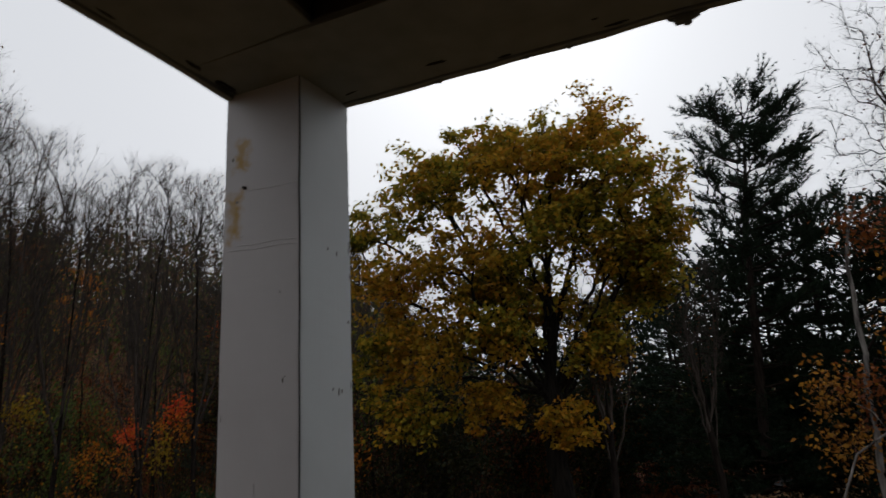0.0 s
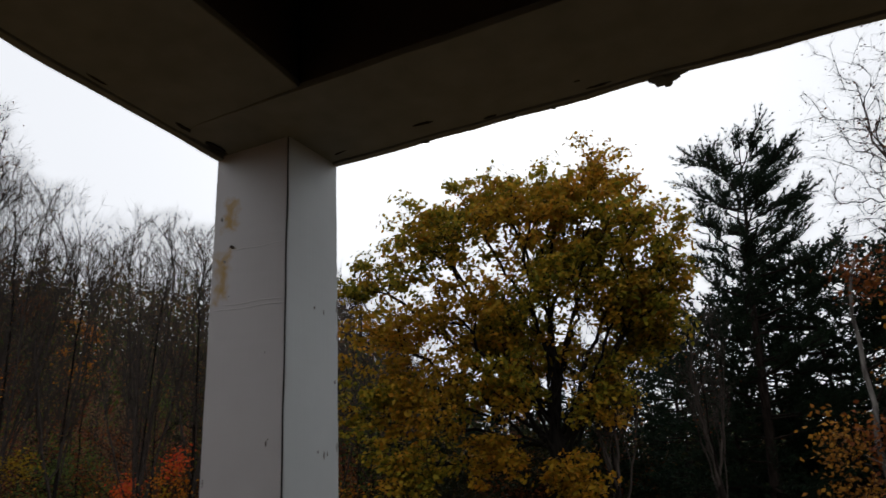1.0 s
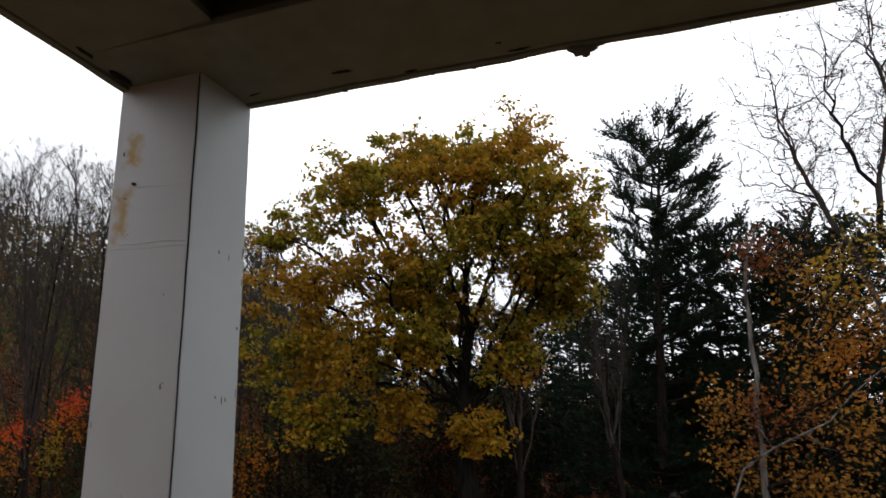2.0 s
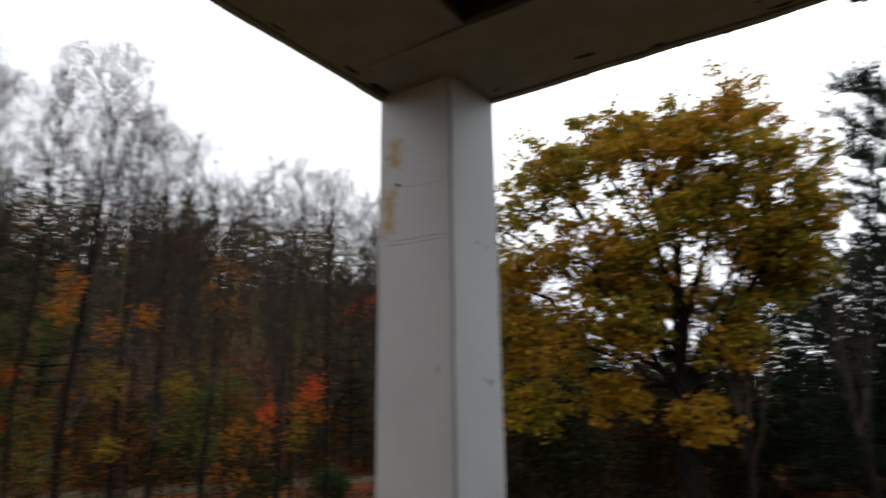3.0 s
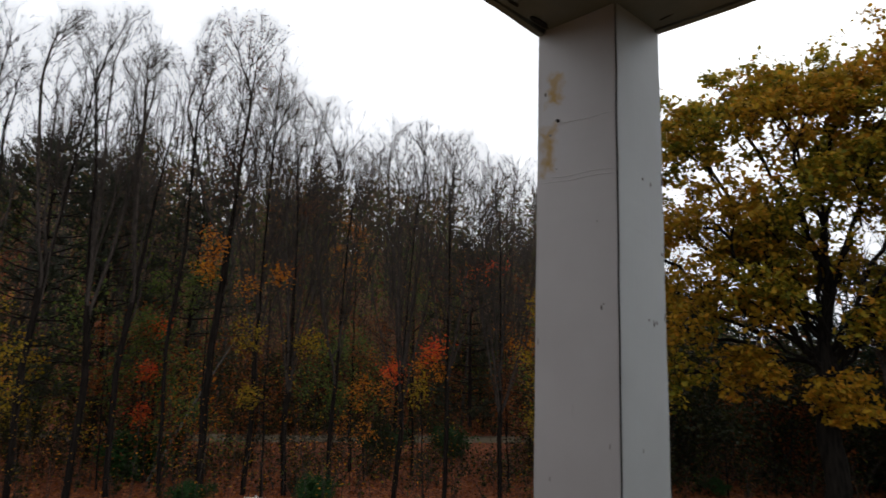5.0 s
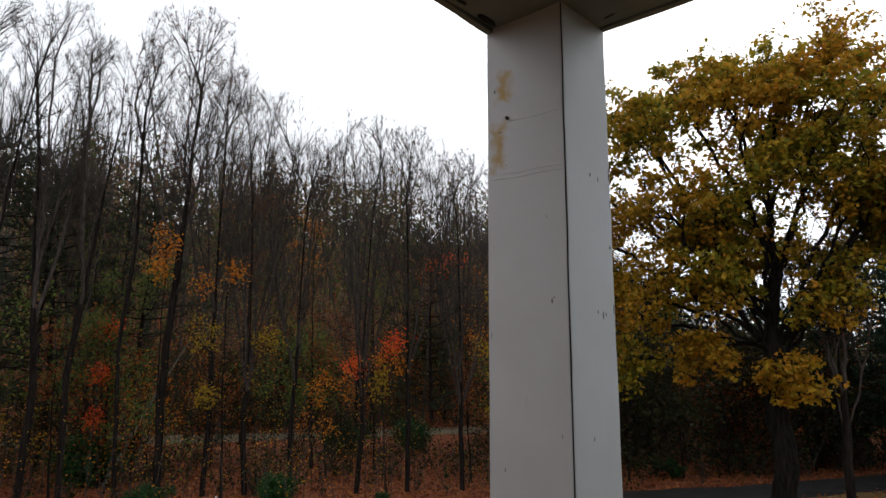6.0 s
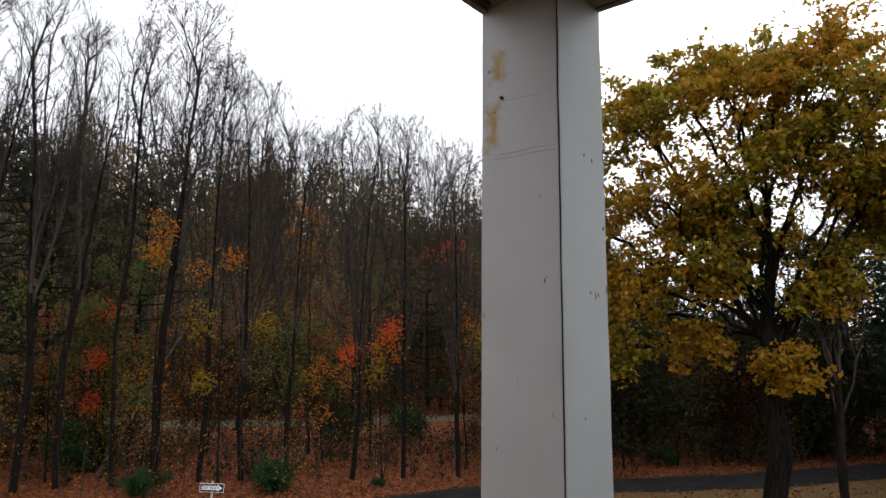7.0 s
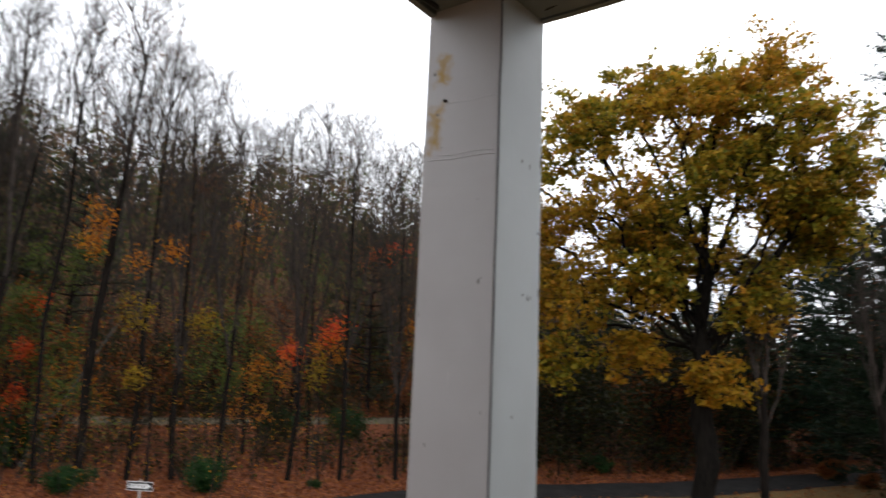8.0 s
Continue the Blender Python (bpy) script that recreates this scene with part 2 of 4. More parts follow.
def leaf_quads(centres, size, rng, droop=0.3):
    """Bent leaf blades, four triangles each, round the centres."""
    n = len(centres)
    c = np.asarray(centres, float)
    u = rng.normal(size=(n, 3))
    u[:, 2] = u[:, 2] * 0.7 - droop
    u /= np.linalg.norm(u, axis=1)[:, None]
    w = np.cross(u, rng.normal(size=(n, 3)))
    w /= np.linalg.norm(w, axis=1)[:, None] + 1e-9
    k = np.cross(u, w)
    s = (size * rng.uniform(0.6, 1.3, n))[:, None]
    a = c - u * s * 0.5
    t = c + u * s * 0.5
    l = c + w * s * 0.33 + k * s * 0.12
    r = c - w * s * 0.33 + k * s * 0.12
    v = np.stack([a, r, t, l], 1).reshape(-1, 3)
    i = np.arange(n)[:, None] * 4
    f = np.concatenate([i + [0, 1, 2], i + [0, 2, 3]], 1).reshape(-1, 3)
    return v, f


def fast_mesh(name, v, f, mat):
    me = bpy.data.meshes.new(name)
    me.vertices.add(len(v))
    me.vertices.foreach_set("co", np.asarray(v, np.float32).ravel())
    me.loops.add(f.size)
    me.loops.foreach_set("vertex_index", f.astype(np.int32).ravel())
    me.polygons.add(len(f))
    me.polygons.foreach_set("loop_start", np.arange(0, f.size, f.shape[1], dtype=np.int32))
    me.materials.append(mat)
    me.update()
    me.validate()
    return me


# ---- the lie of the land ----
def ground_z(x, y):
    """Flat by the house, rising gently through the woods to a wooded hillside in the west."""
    d = math.hypot(x - 0.9, y + 1.4)
    a = math.degrees(math.atan2(0.9 - x, y + 1.4))
    west = min(1.0, max(0.0, (a - 22) / 16)) * min(1.0, max(0.0, (150 - a) / 20))
    hill = (0.5 + 0.09 * noise.noise(Vector((x * 0.03, y * 0.03, 3)))) * min(max(d - 70, 0), 55) * west
    return 0.03 * min(170.0, max(0.0, d - 30)) + hill + 0.12 * noise.noise(Vector((x * 0.08, y * 0.08, 0))) * min(1.0, d / 30)


LANE = [(-30, -22), (-26.5, -4), (-22.5, 13), (-19.2, 25.5), (-15.0, 32), (-11.6, 37.0), (-4.0, 52), (2, 70), (8, 100)]
BACK_ROAD = [(-75, -12), (-62, 8), (-55.5, 21), (-50.5, 31), (-44, 45), (-34, 66), (-20, 100)]


def smooth_line(pts, per=10):
    out = []
    p = [Vector((*q, 0)) for q in pts]
    p = [2 * p[0] - p[1]] + p + [2 * p[-1] - p[-2]]
    for i in range(1, len(p) - 2):
        for k in range(per):
            t = k / per
            out.append(0.5 * (2 * p[i] + (p[i + 1] - p[i - 1]) * t + (2 * p[i - 1] - 5 * p[i] + 4 * p[i + 1] - p[i + 2]) * t * t
                              + (3 * p[i] - p[i - 1] - 3 * p[i + 1] + p[i + 2]) * t ** 3))
    out.append(p[-2])
    return out


def across_lane(x, y):
    """Signed metres beyond the lane's line, towards the woods."""
    best, sign = 1e9, 1
    for (ax, ay), (bx, by) in zip(LANE, LANE[1:]):
        dx, dy = bx - ax, by - ay
        t = min(1, max(0, ((x - ax) * dx + (y - ay) * dy) / (dx * dx + dy * dy)))
        d = math.hypot(x - ax - t * dx, y - ay - t * dy)
        if d < best:
            best, sign = d, (1 if dx * (y - ay) - dy * (x - ax) > 0 else -1)
    return best * sign


def build_ground():
    rings = [0, 3, 6, 9, 12, 15] + list(np.arange(17, 80, 1.3)) + [85, 95, 110, 130, 160, 200, 300, 500, 900, 1600]
    n = 180
    verts, faces, woods = [], [], []
    for r in rings:
        for k in range(n):
            a = 2 * math.pi * k / n
            x, y = 0.9 + r * math.cos(a), -1.4 + r * math.sin(a)
            verts.append((x, y, ground_z(x, y)))
            woods.append(min(1, max(0, (across_lane(x, y) + 1.0) / 3.0)) if r < 120 else 1.0)
    for i in range(len(rings) - 1):
        for k in range(n):
            k2 = (k + 1) % n
            if i == 0:
                faces.append((k, (i + 1) * n + k, (i + 1) * n + k2))
            else:
                faces.append((i * n + k, (i + 1) * n + k, (i + 1) * n + k2, i * n + k2))
    me = mesh_from("ground", verts, faces, GROUND, True)
    at = me.attributes.new("woods", "FLOAT", "POINT")
    at.data.foreach_set("value", woods)
    tagged(new("ground", me), "dry yellow grass and fallen orange leaves", "ground", kind="structure")


def build_road(name, line, width, mat, label, lift):
    pts = smooth_line(line)
    verts, faces, cols = [], [], 7
    for i, p in enumerate(pts):
        d = (pts[min(i + 1, len(pts) - 1)] - pts[max(i - 1, 0)]).normalized()
        side = Vector((-d.y, d.x, 0))
        for k in range(cols):
            u = k / (cols - 1) * 2 - 1
            q = p + side * (u * width / 2 + (0.25 * noise.noise(p * 0.4 + Vector((u * 9, 0, 0))) if abs(u) > 0.9 else 0))
            verts.append((q.x, q.y, ground_z(q.x, q.y) + lift * (1 - u ** 6) + 0.02))
    for i in range(len(pts) - 1):
        for k in range(cols - 1):
            a = i * cols + k
            faces.append((a, a + 1, a + cols + 1, a + cols))
    tagged(new(name, mesh_from(name, verts, faces, mat, True)), label, "road", kind="structure")


build_ground()
build_road("road", LANE, 3.4, ASPHALT, "wet dark asphalt lane with leaf-strewn edges", 0.08)
build_road("road_far", BACK_ROAD, 5.5, GRAVEL, "sandy gravel road beyond the trees", 0.12)

# ---- the porch ----
S = 6.8            # underside of the beams
FLOOR = S - 2.42


def build_porch():
    # beams: soffit boards, fascia, inner face
    for nm, run, label in (("beam_side", "y", "weathered painted porch beam with ragged lower edge"),
                           ("beam_front", "x", "weathered painted porch beam with ragged lower edge and flaking paint")):
        beam = new(nm)
        tagged(beam, label, "beam", kind="structure")
        corner = Matrix.Translation((-0.25, 0, S)) if run == "y" else Matrix.Translation((0, 0.212, S))
        turn = pose(0, 0, 0, -1.87, 0, 1.55) if run == "y" else pose(0, 0, 0, 0, 1.55, 0.42)
        beam.matrix_basis = corner @ turn @ corner.inverted()
        if run == "y":
            board("soffit_board", -0.225, 0.16, -3.0, -0.165, S + 0.004, S + 0.023, SOFFIT, beam, 0.003, wear=0.004, cuts=30)
            board("fascia_board", -0.25, -0.2275, -3.0, 0.232, S, S + 0.34, SOFFIT, beam, 0.003, wear=0.005, cuts=60)
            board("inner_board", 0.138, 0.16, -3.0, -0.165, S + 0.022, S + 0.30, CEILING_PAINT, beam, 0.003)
        else:
            board("soffit_board", -0.225, 6.5, -0.163, 0.1875, S + 0.005, S + 0.024, SOFFIT, beam, 0.003, wear=0.004, cuts=60)
            board("fascia_board", -0.226, 6.5, 0.19, 0.2135, S, S + 0.34, SOFFIT, beam, 0.003, wear=0.005, cuts=110)
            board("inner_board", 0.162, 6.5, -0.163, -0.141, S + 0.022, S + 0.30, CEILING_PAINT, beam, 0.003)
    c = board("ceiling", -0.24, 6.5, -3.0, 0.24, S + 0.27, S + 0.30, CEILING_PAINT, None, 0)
    tagged(c, "dark brown porch ceiling between the beams", "ceiling", kind="structure")
    r = board("roof", -0.5, 6.7, -3.2, 0.5, S + 0.46, S + 0.55, SIDING, None, 0.01)
    tagged(r, "flat dark porch roof edge", "roof", kind="structure")
    # Floor and walls are unseen, coloured dark to keep bounce light off the soffits.
    f = board("floor", -0.3, 6.5, -3.0, 0.3, FLOOR - 0.12, FLOOR, FLOOR_PAINT, None, 0.006)
    tagged(f, "unseen porch floor, dark to cut bounce light", "floor", kind="structure")
    w = board("wall_south", -0.3, 6.5, -3.25, -3.005, 0.0, S + 0.34, SIDING, None, 0.0)
    tagged(w, "unseen house wall behind the porch, dark to cut bounce light", "wall", kind="structure")
    w = board("wall_east", 6.505, 6.75, -3.25, 0.3, 0.0, S + 0.34, SIDING, None, 0.0)
    tagged(w, "unseen dark wall added to close the porch", "wall", kind="structure")
    w = board("wall_base", -0.3, 6.5, -3.0, 0.3, -0.2, FLOOR - 0.123, SIDING, None, 0.0)
    tagged(w, "unseen dark base added below the porch floor", "wall", kind="structure")


def build_column():
    col = new("porch_column")
    col.location = (0, 0, 0)
    tagged(col, "white painted boxed porch column with rust stains and a split corner seam", "column")
    z0, z1 = FLOOR + 0.001, S + 0.012
    board("front_board", -0.25, -0.0030, 0.0, 0.022, z0, z1, PAINT, col, 0.0025, wear=0.0012, cuts=70)
    board("side_board", -0.022, 0.0, 0.0027, 0.212, z0, z1, PAINT_SKY_TINT, col, 0.0025, wear=0.0012, cuts=70)
    # Solid near-black strip in place of the shade inside the corner gap.
    board("seam_dark_strip", -0.0034, -0.0014, 0.0012, 0.0032, z0, z1, DARK_GAP, col, 0, "near-black strip standing in for shade in the corner seam", wear=0.0008, cuts=90)
    board("back_board", -0.25, -0.0235, 0.19, 0.212, z0, z1, PAINT, col, 0.0025)
    board("outer_board", -0.25, -0.228, 0.0235, 0.1885, z0, z1, PAINT, col, 0.0025)
    board("core", -0.2265, -0.0235, 0.0235, 0.1885, z0, z1, DARK_GAP, col, 0)


RAW_WOOD = speckled("bare grey wood", (0.12, 0.105, 0.09), (0.30, 0.27, 0.24), 60, 0.9, 0.001)
RUST = speckled("rusted nail", (0.02, 0.014, 0.010), (0.05, 0.03, 0.02), 80, 0.8, 0.001)


def chip(name, parent, centre, u, v, wide, high, mat, seed, thick=0.0012, label=""):
    """A flake, chip or crack: a ragged little plate lying on a face whose directions are u and v."""
    r = random.Random(seed)
    c, u, v = Vector(centre), Vector(u), Vector(v)
    nrm = u.cross(v)
    n = 11
    ring = []
    for k in range(n):
        a = 2 * math.pi * k / n
        q = r.uniform(0.6, 1.15)
        ring.append(c + u * (wide / 2 * q * math.cos(a)) + v * (high / 2 * q * math.sin(a)))
    verts = [p - nrm * 0.002 for p in ring] + [p + nrm * thick * r.uniform(0.6, 1.4) for p in ring]
    faces = [tuple(range(n, 2 * n))] + [(k, (k + 1) % n, n + (k + 1) % n, n + k) for k in range(n)]
    return part(name, mesh_from(name, [tuple(p) for p in verts], faces, mat), parent, label)


def porch_wear(column, front, side):
    X, Y, Z = (1, 0, 0), (0, 1, 0), (0, 0, 1)
    bm = bmesh.new()
    bmesh.ops.create_cone(bm, cap_ends=True, segments=10, radius1=0.0048, radius2=0.0036, depth=0.012,
                          matrix=Matrix.Translation((-0.178, -0.003, 6.531)) @ Matrix.Rotation(radians(90), 4, "X"))
    part("nail", bm_mesh("nail", bm, RUST), column, "rusty nail head")
    for i, (x, z, w, h) in enumerate(((-0.049, 6.028, 0.007, 0.022), (-0.043, 6.036, 0.008, 0.006), (-0.133, 5.785, 0.005, 0.05), (-0.185, 6.40, 0.007, 0.006),
                                      (-0.222, 6.62, 0.012, 0.018), (-0.205, 6.497, 0.016, 0.008), (-0.235, 6.10, 0.004, 0.02), (-0.24, 5.95, 0.004, 0.03),
                                      (-0.03, 5.71, 0.004, 0.016), (-0.06, 6.24, 0.003, 0.010), (-0.20, 5.62, 0.004, 0.018))):
        chip("paint_chip", column, (x, 0.0, z), X, Z, w * 0.6, h * 0.75, RAW_WOOD if i not in (2, 6) else PAINT, i)
    for i, (y, z, w, h) in enumerate(((0.128, 6.007, 0.005, 0.010), (0.152, 6.0, 0.003, 0.024), (0.166, 6.003, 0.005, 0.018), (0.112, 6.361, 0.006, 0.016), (0.150, 6.355, 0.004, 0.022),
                                      (0.198, 6.181, 0.010, 0.014), (0.206, 6.38, 0.006, 0.05), (0.207, 6.30, 0.005, 0.035), (0.205, 6.02, 0.006, 0.03), (0.09, 5.70, 0.004, 0.012))):
        chip("paint_chip", column, (0.0, y, z), Y, Z, w * 0.6, h * 0.75, RAW_WOOD, 40 + i)
    for i, (x0, x1, z0, z1) in enumerate(((-0.172, -0.006, 6.521, 6.512), (-0.235, -0.006, 6.368, 6.355), (-0.20, -0.01, 6.378, 6.368))):
        v, f = [], []
        tube(v, f, [(x0 + (x1 - x0) * t, 0.0002, z0 + (z1 - z0) * t + 0.0015 * math.sin(9 * t + i)) for t in np.linspace(0, 1, 12)], [0.0016] * 12, 6)
        part("paint_ridge", mesh_from("paint_ridge", v, f, PAINT, True), column)
    # under the beams
    for i, (x, y, w, h) in enumerate(((0.33, 0.122, 0.055, 0.012), (0.345, 0.126, 0.03, 0.008), (0.085, 0.150, 0.10, 0.016), (0.13, 0.168, 0.07, 0.010), (0.50, 0.178, 0.05, 0.010),
                                      (0.78, 0.172, 0.06, 0.012), (0.74, 0.128, 0.02, 0.008), (1.05, 0.176, 0.05, 0.010), (1.35, 0.11, 0.03, 0.010))):
        chip("soffit_crack", front, (x, y, S + 0.005), Y, X, h, w, DARK_GAP, 70 + i, 0.001)
    for i, (x, y, w, h) in enumerate(((-0.205, -0.05, 0.02, 0.10), (-0.20, -0.17, 0.014, 0.06), (-0.03, -0.12, 0.02, 0.012), (-0.21, -0.42, 0.012, 0.07))):
        chip("soffit_crack", side, (x, y, S + 0.004), Y, X, h, w, DARK_GAP, 90 + i, 0.001)
    # a torn strip of caulk hanging from the lower edge, and smaller curls of paint
    bm = bmesh.new()
    for cx, cz, sx, sz, k in ((0.925, -0.012, 0.030, 0.014, 1), (0.905, -0.004, 0.018, 0.009, 2), (0.955, -0.003, 0.020, 0.007, 3), (0.93, -0.024, 0.010, 0.008, 4)):
        g = bmesh.ops.create_icosphere(bm, subdivisions=2, radius=1.0)
        for v in g["verts"]:
            q = 1 + 0.5 * noise.noise(v.co * 1.7 + Vector((k * 5, 0, 0)))
            v.co = Vector((cx + v.co.x * sx * q, 0.205 + v.co.y * 0.010 * q, S + 0.004 + cz + v.co.z * sz * q))
    part("torn_caulk", bm_mesh("torn_caulk", bm, SOFFIT), front, "ragged strip of torn caulk hanging down")
    for i, (x, h) in enumerate(((0.30, 0.006), (0.55, 0.004), (0.66, 0.007), (0.70, 0.005), (1.18, 0.006), (1.32, 0.004), (0.42, 0.004))):
        chip("paint_curl", front, (x, 0.202, S + 0.001), (1, 0, 0), (0, 0.3, -1), 0.03, h * 2.4, SOFFIT, 120 + i, 0.002)


build_porch()
build_column()
porch_wear(bpy.data.objects["porch_column"], bpy.data.objects["beam_front"], bpy.data.objects["beam_side"])


# ---- trees ----
def unit(v):
    return v / (np.linalg.norm(v) + 1e-9)


def sides_for(radius):
    return 0 if radius > 0.07 else 1 if radius > 0.025 else 2


def grow(rng, leaders, tips, r0, thin=0.007, straight=0.75, step=0.9, wander=0.10, steep=0.0, bow=0.28, narrow=0.35, far_first=False):
    """Grows a shoot to every tip from the best-placed point of the wood already there.
    leaders: (points, limb number), the trunk first. steep: how much faster shoots rise than they spread.
    Returns shoots with pipe-model radii, and each tip's direction."""
    cap = 600 + len(tips) * 8
    pos, way, parent, limb = np.zeros((cap, 3)), np.zeros((cap, 3)), np.full(cap, -1), np.zeros(cap, int)
    n, chains = 0, []

    def chain(pts, root, number):
        nonlocal n
        ids = [root] if root >= 0 else []
        last = root
        for i, p in enumerate(pts):
            pos[n], parent[n], limb[n] = p, last, number
            d = p - (pos[last] if last >= 0 else p - np.array([0, 0, 1.0]))
            way[n] = d / (np.linalg.norm(d) + 1e-9)
            last = n
            ids.append(n)
            n += 1
        chains.append((ids, number))
        return last

    for pts, number in leaders:
        pts = np.asarray(pts, float)
        k = np.linspace(0, len(pts) - 1, (len(pts) - 1) * 4 + 1)
        fine = np.stack([np.interp(k, range(len(pts)), pts[:, i]) for i in range(3)], 1)
        fine[1:-1] = 0.25 * fine[:-2] + 0.5 * fine[1:-1] + 0.25 * fine[2:]
        fine[1:] += rng.normal(size=(len(fine) - 1, 3)) * wander * 0.5
        root = -1 if n == 0 else int(np.argmin(np.linalg.norm(pos[:n] - fine[0], axis=1)))
        chain(fine if root < 0 else fine[1:], root, number)
    first = n
    order = np.argsort([np.linalg.norm(pos[:first] - t, axis=1).min() for t in tips])
    if far_first:           # long straight shoots, then shorter ones along them
        order = order[::-1]
    ends = []
    for t in np.asarray(tips)[order]:
        v = t - pos[:n]
        ln = np.linalg.norm(v, axis=1) + 1e-6
        fit = (v * way[:n]).sum(1) / ln
        flat = np.maximum(0, steep * np.hypot(v[:, 0], v[:, 1]) - v[:, 2])
        j = int(np.argmin(ln * (1.35 - straight * fit) + np.where(ln < 0.25, 9, 0) + 5 * flat + 8 * narrow * np.maximum(0, narrow - fit)))
        m = max(2, min(6, int(ln[j] / step) + 1))
        u = np.linspace(0, 1, m + 1)[1:, None]
        mid = pos[j] + way[j] * ln[j] * bow + v[j] * (0.5 - bow)
        pts = pos[j] * (1 - u) ** 2 + mid * 2 * u * (1 - u) + t * u ** 2
        pts[:-1] += rng.normal(size=(m - 1, 3)) * wander * min(1.0, ln[j] * 0.4)
        ends.append(chain(pts, j, limb[j]))
    load = np.zeros(n)
    for e in ends:
        while e >= 0:
            load[e] += 1
            e = parent[e]
    load = np.maximum(load, 1)
    power = math.log(r0 / thin) / math.log(load[0])
    rad = thin * load ** power
    out = []
    for ids, number in chains:
        r = rad[ids].copy()
        if len(ids) > 1 and parent[ids[1]] == ids[0] and ids[0] != 0:
            r[0] = min(r[0], r[1] * 1.25)
        out.append((pos[ids], r, sides_for(r.max()), number))
    return out, pos[ends], way[ends]


def twig_mesh(name, a, b, r, mat):
    """Fine twigs, one slender three-sided cone each, all in one mesh."""
    d = b - a
    d /= np.linalg.norm(d, axis=1)[:, None] + 1e-9
    u = np.cross(d, [0.31, 0.87, 0.11])
    u /= np.linalg.norm(u, axis=1)[:, None] + 1e-9
    w = np.cross(d, u)
    v = np.stack([a + u * r, a + (-0.5 * u + 0.87 * w) * r, a + (-0.5 * u - 0.87 * w) * r, b], 1).reshape(-1, 3)
    i = np.arange(len(a))[:, None] * 4
    f = np.concatenate([i + [0, 1, 3], i + [1, 2, 3], i + [2, 0, 3]], 1).reshape(-1, 3)
    return fast_mesh(name, v, f, mat)


def add_twigs(root, rng, shoots, ends, ways, each, length, r, mat, up=0.45, loose=0.5, name="brushwood"):
    a, d = [ends] * each, [ways] * each
    thin = [p[1:] for p, q, lv, _ in shoots if lv == 2 and len(p) > 2]
    if thin:                # side twigs along the finer shoots
        dirs = [np.diff(p, axis=0) for p, q, lv, _ in shoots if lv == 2 and len(p) > 2]
        a += [np.concatenate(thin)] * 2
        d += [np.concatenate([q / (np.linalg.norm(q, axis=1)[:, None] + 1e-9) for q in dirs])] * 2
    a, d = np.concatenate(a), np.concatenate(d)
    d = d + rng.normal(size=d.shape) * loose + np.array([0, 0, up])
    d /= np.linalg.norm(d, axis=1)[:, None]
    b = a + d * (length * rng.uniform(0.4, 1.25, len(a)))[:, None]
    tagged(part(name, twig_mesh(name, a, b, r, mat), root), kind="stuff")
    return b


def tree_from(name, branches, leaf_points, bark, twig, leafmat, size, rng, label, category="tree", loose=0.35, per=6, limb_name="limb"):
    """A tree thing from its shoots: trunk, each limb with its twigs, and a crown of leaf blades.
    leaf_points: points, or a dictionary of points by leaf material."""
    root = new(name)
    tagged(root, label, category)
    limbs = {}
    for pts, radii, level, limb in branches:
        v, f = limbs.setdefault(limb, ([], []))
        tube(v, f, pts, radii, (9, 5, 3, 3, 3)[level])
    for limb, (v, f) in limbs.items():
        nm = "trunk" if limb == -1 else limb_name
        ob = part(nm, mesh_from(nm, v, f, bark if limb == -1 else twig, True), root)
        if nm == "branching":
            tagged(ob, kind="stuff")
    if not isinstance(leaf_points, dict):
        leaf_points = {leafmat: leaf_points}
    for mat, points in leaf_points.items():
        if mat is not None and len(points):
            c = np.repeat(np.asarray(points), per, axis=0)
            c = c + rng.normal(size=c.shape) * loose
            part("crown", fast_mesh("crown", *leaf_quads(c, size, rng), mat), root)
    return root


def crown_tips(rng, count, base, top, width, flat=0.62):
    """Points in a rounded crown that narrows to the fork: none on its lower axis, more towards the outside."""
    out = []
    while len(out) < count:
        u = rng.uniform(0, 1) ** 0.75
        half = math.sqrt(max(0.0, 1 - ((u - flat) / (1.02 - flat)) ** 2)) if u > flat else 0.30 + 0.70 * (u / flat) ** 1.1
        a, q = rng.uniform(0, 2 * math.pi), rng.uniform(0.05, 1) ** 0.6
        w = width * half * q * (1 + 0.18 * math.sin(3 * a + 5 * u))
        out.append((w * math.cos(a), w * math.sin(a), base + (top - base) * u))
    return np.array(out)


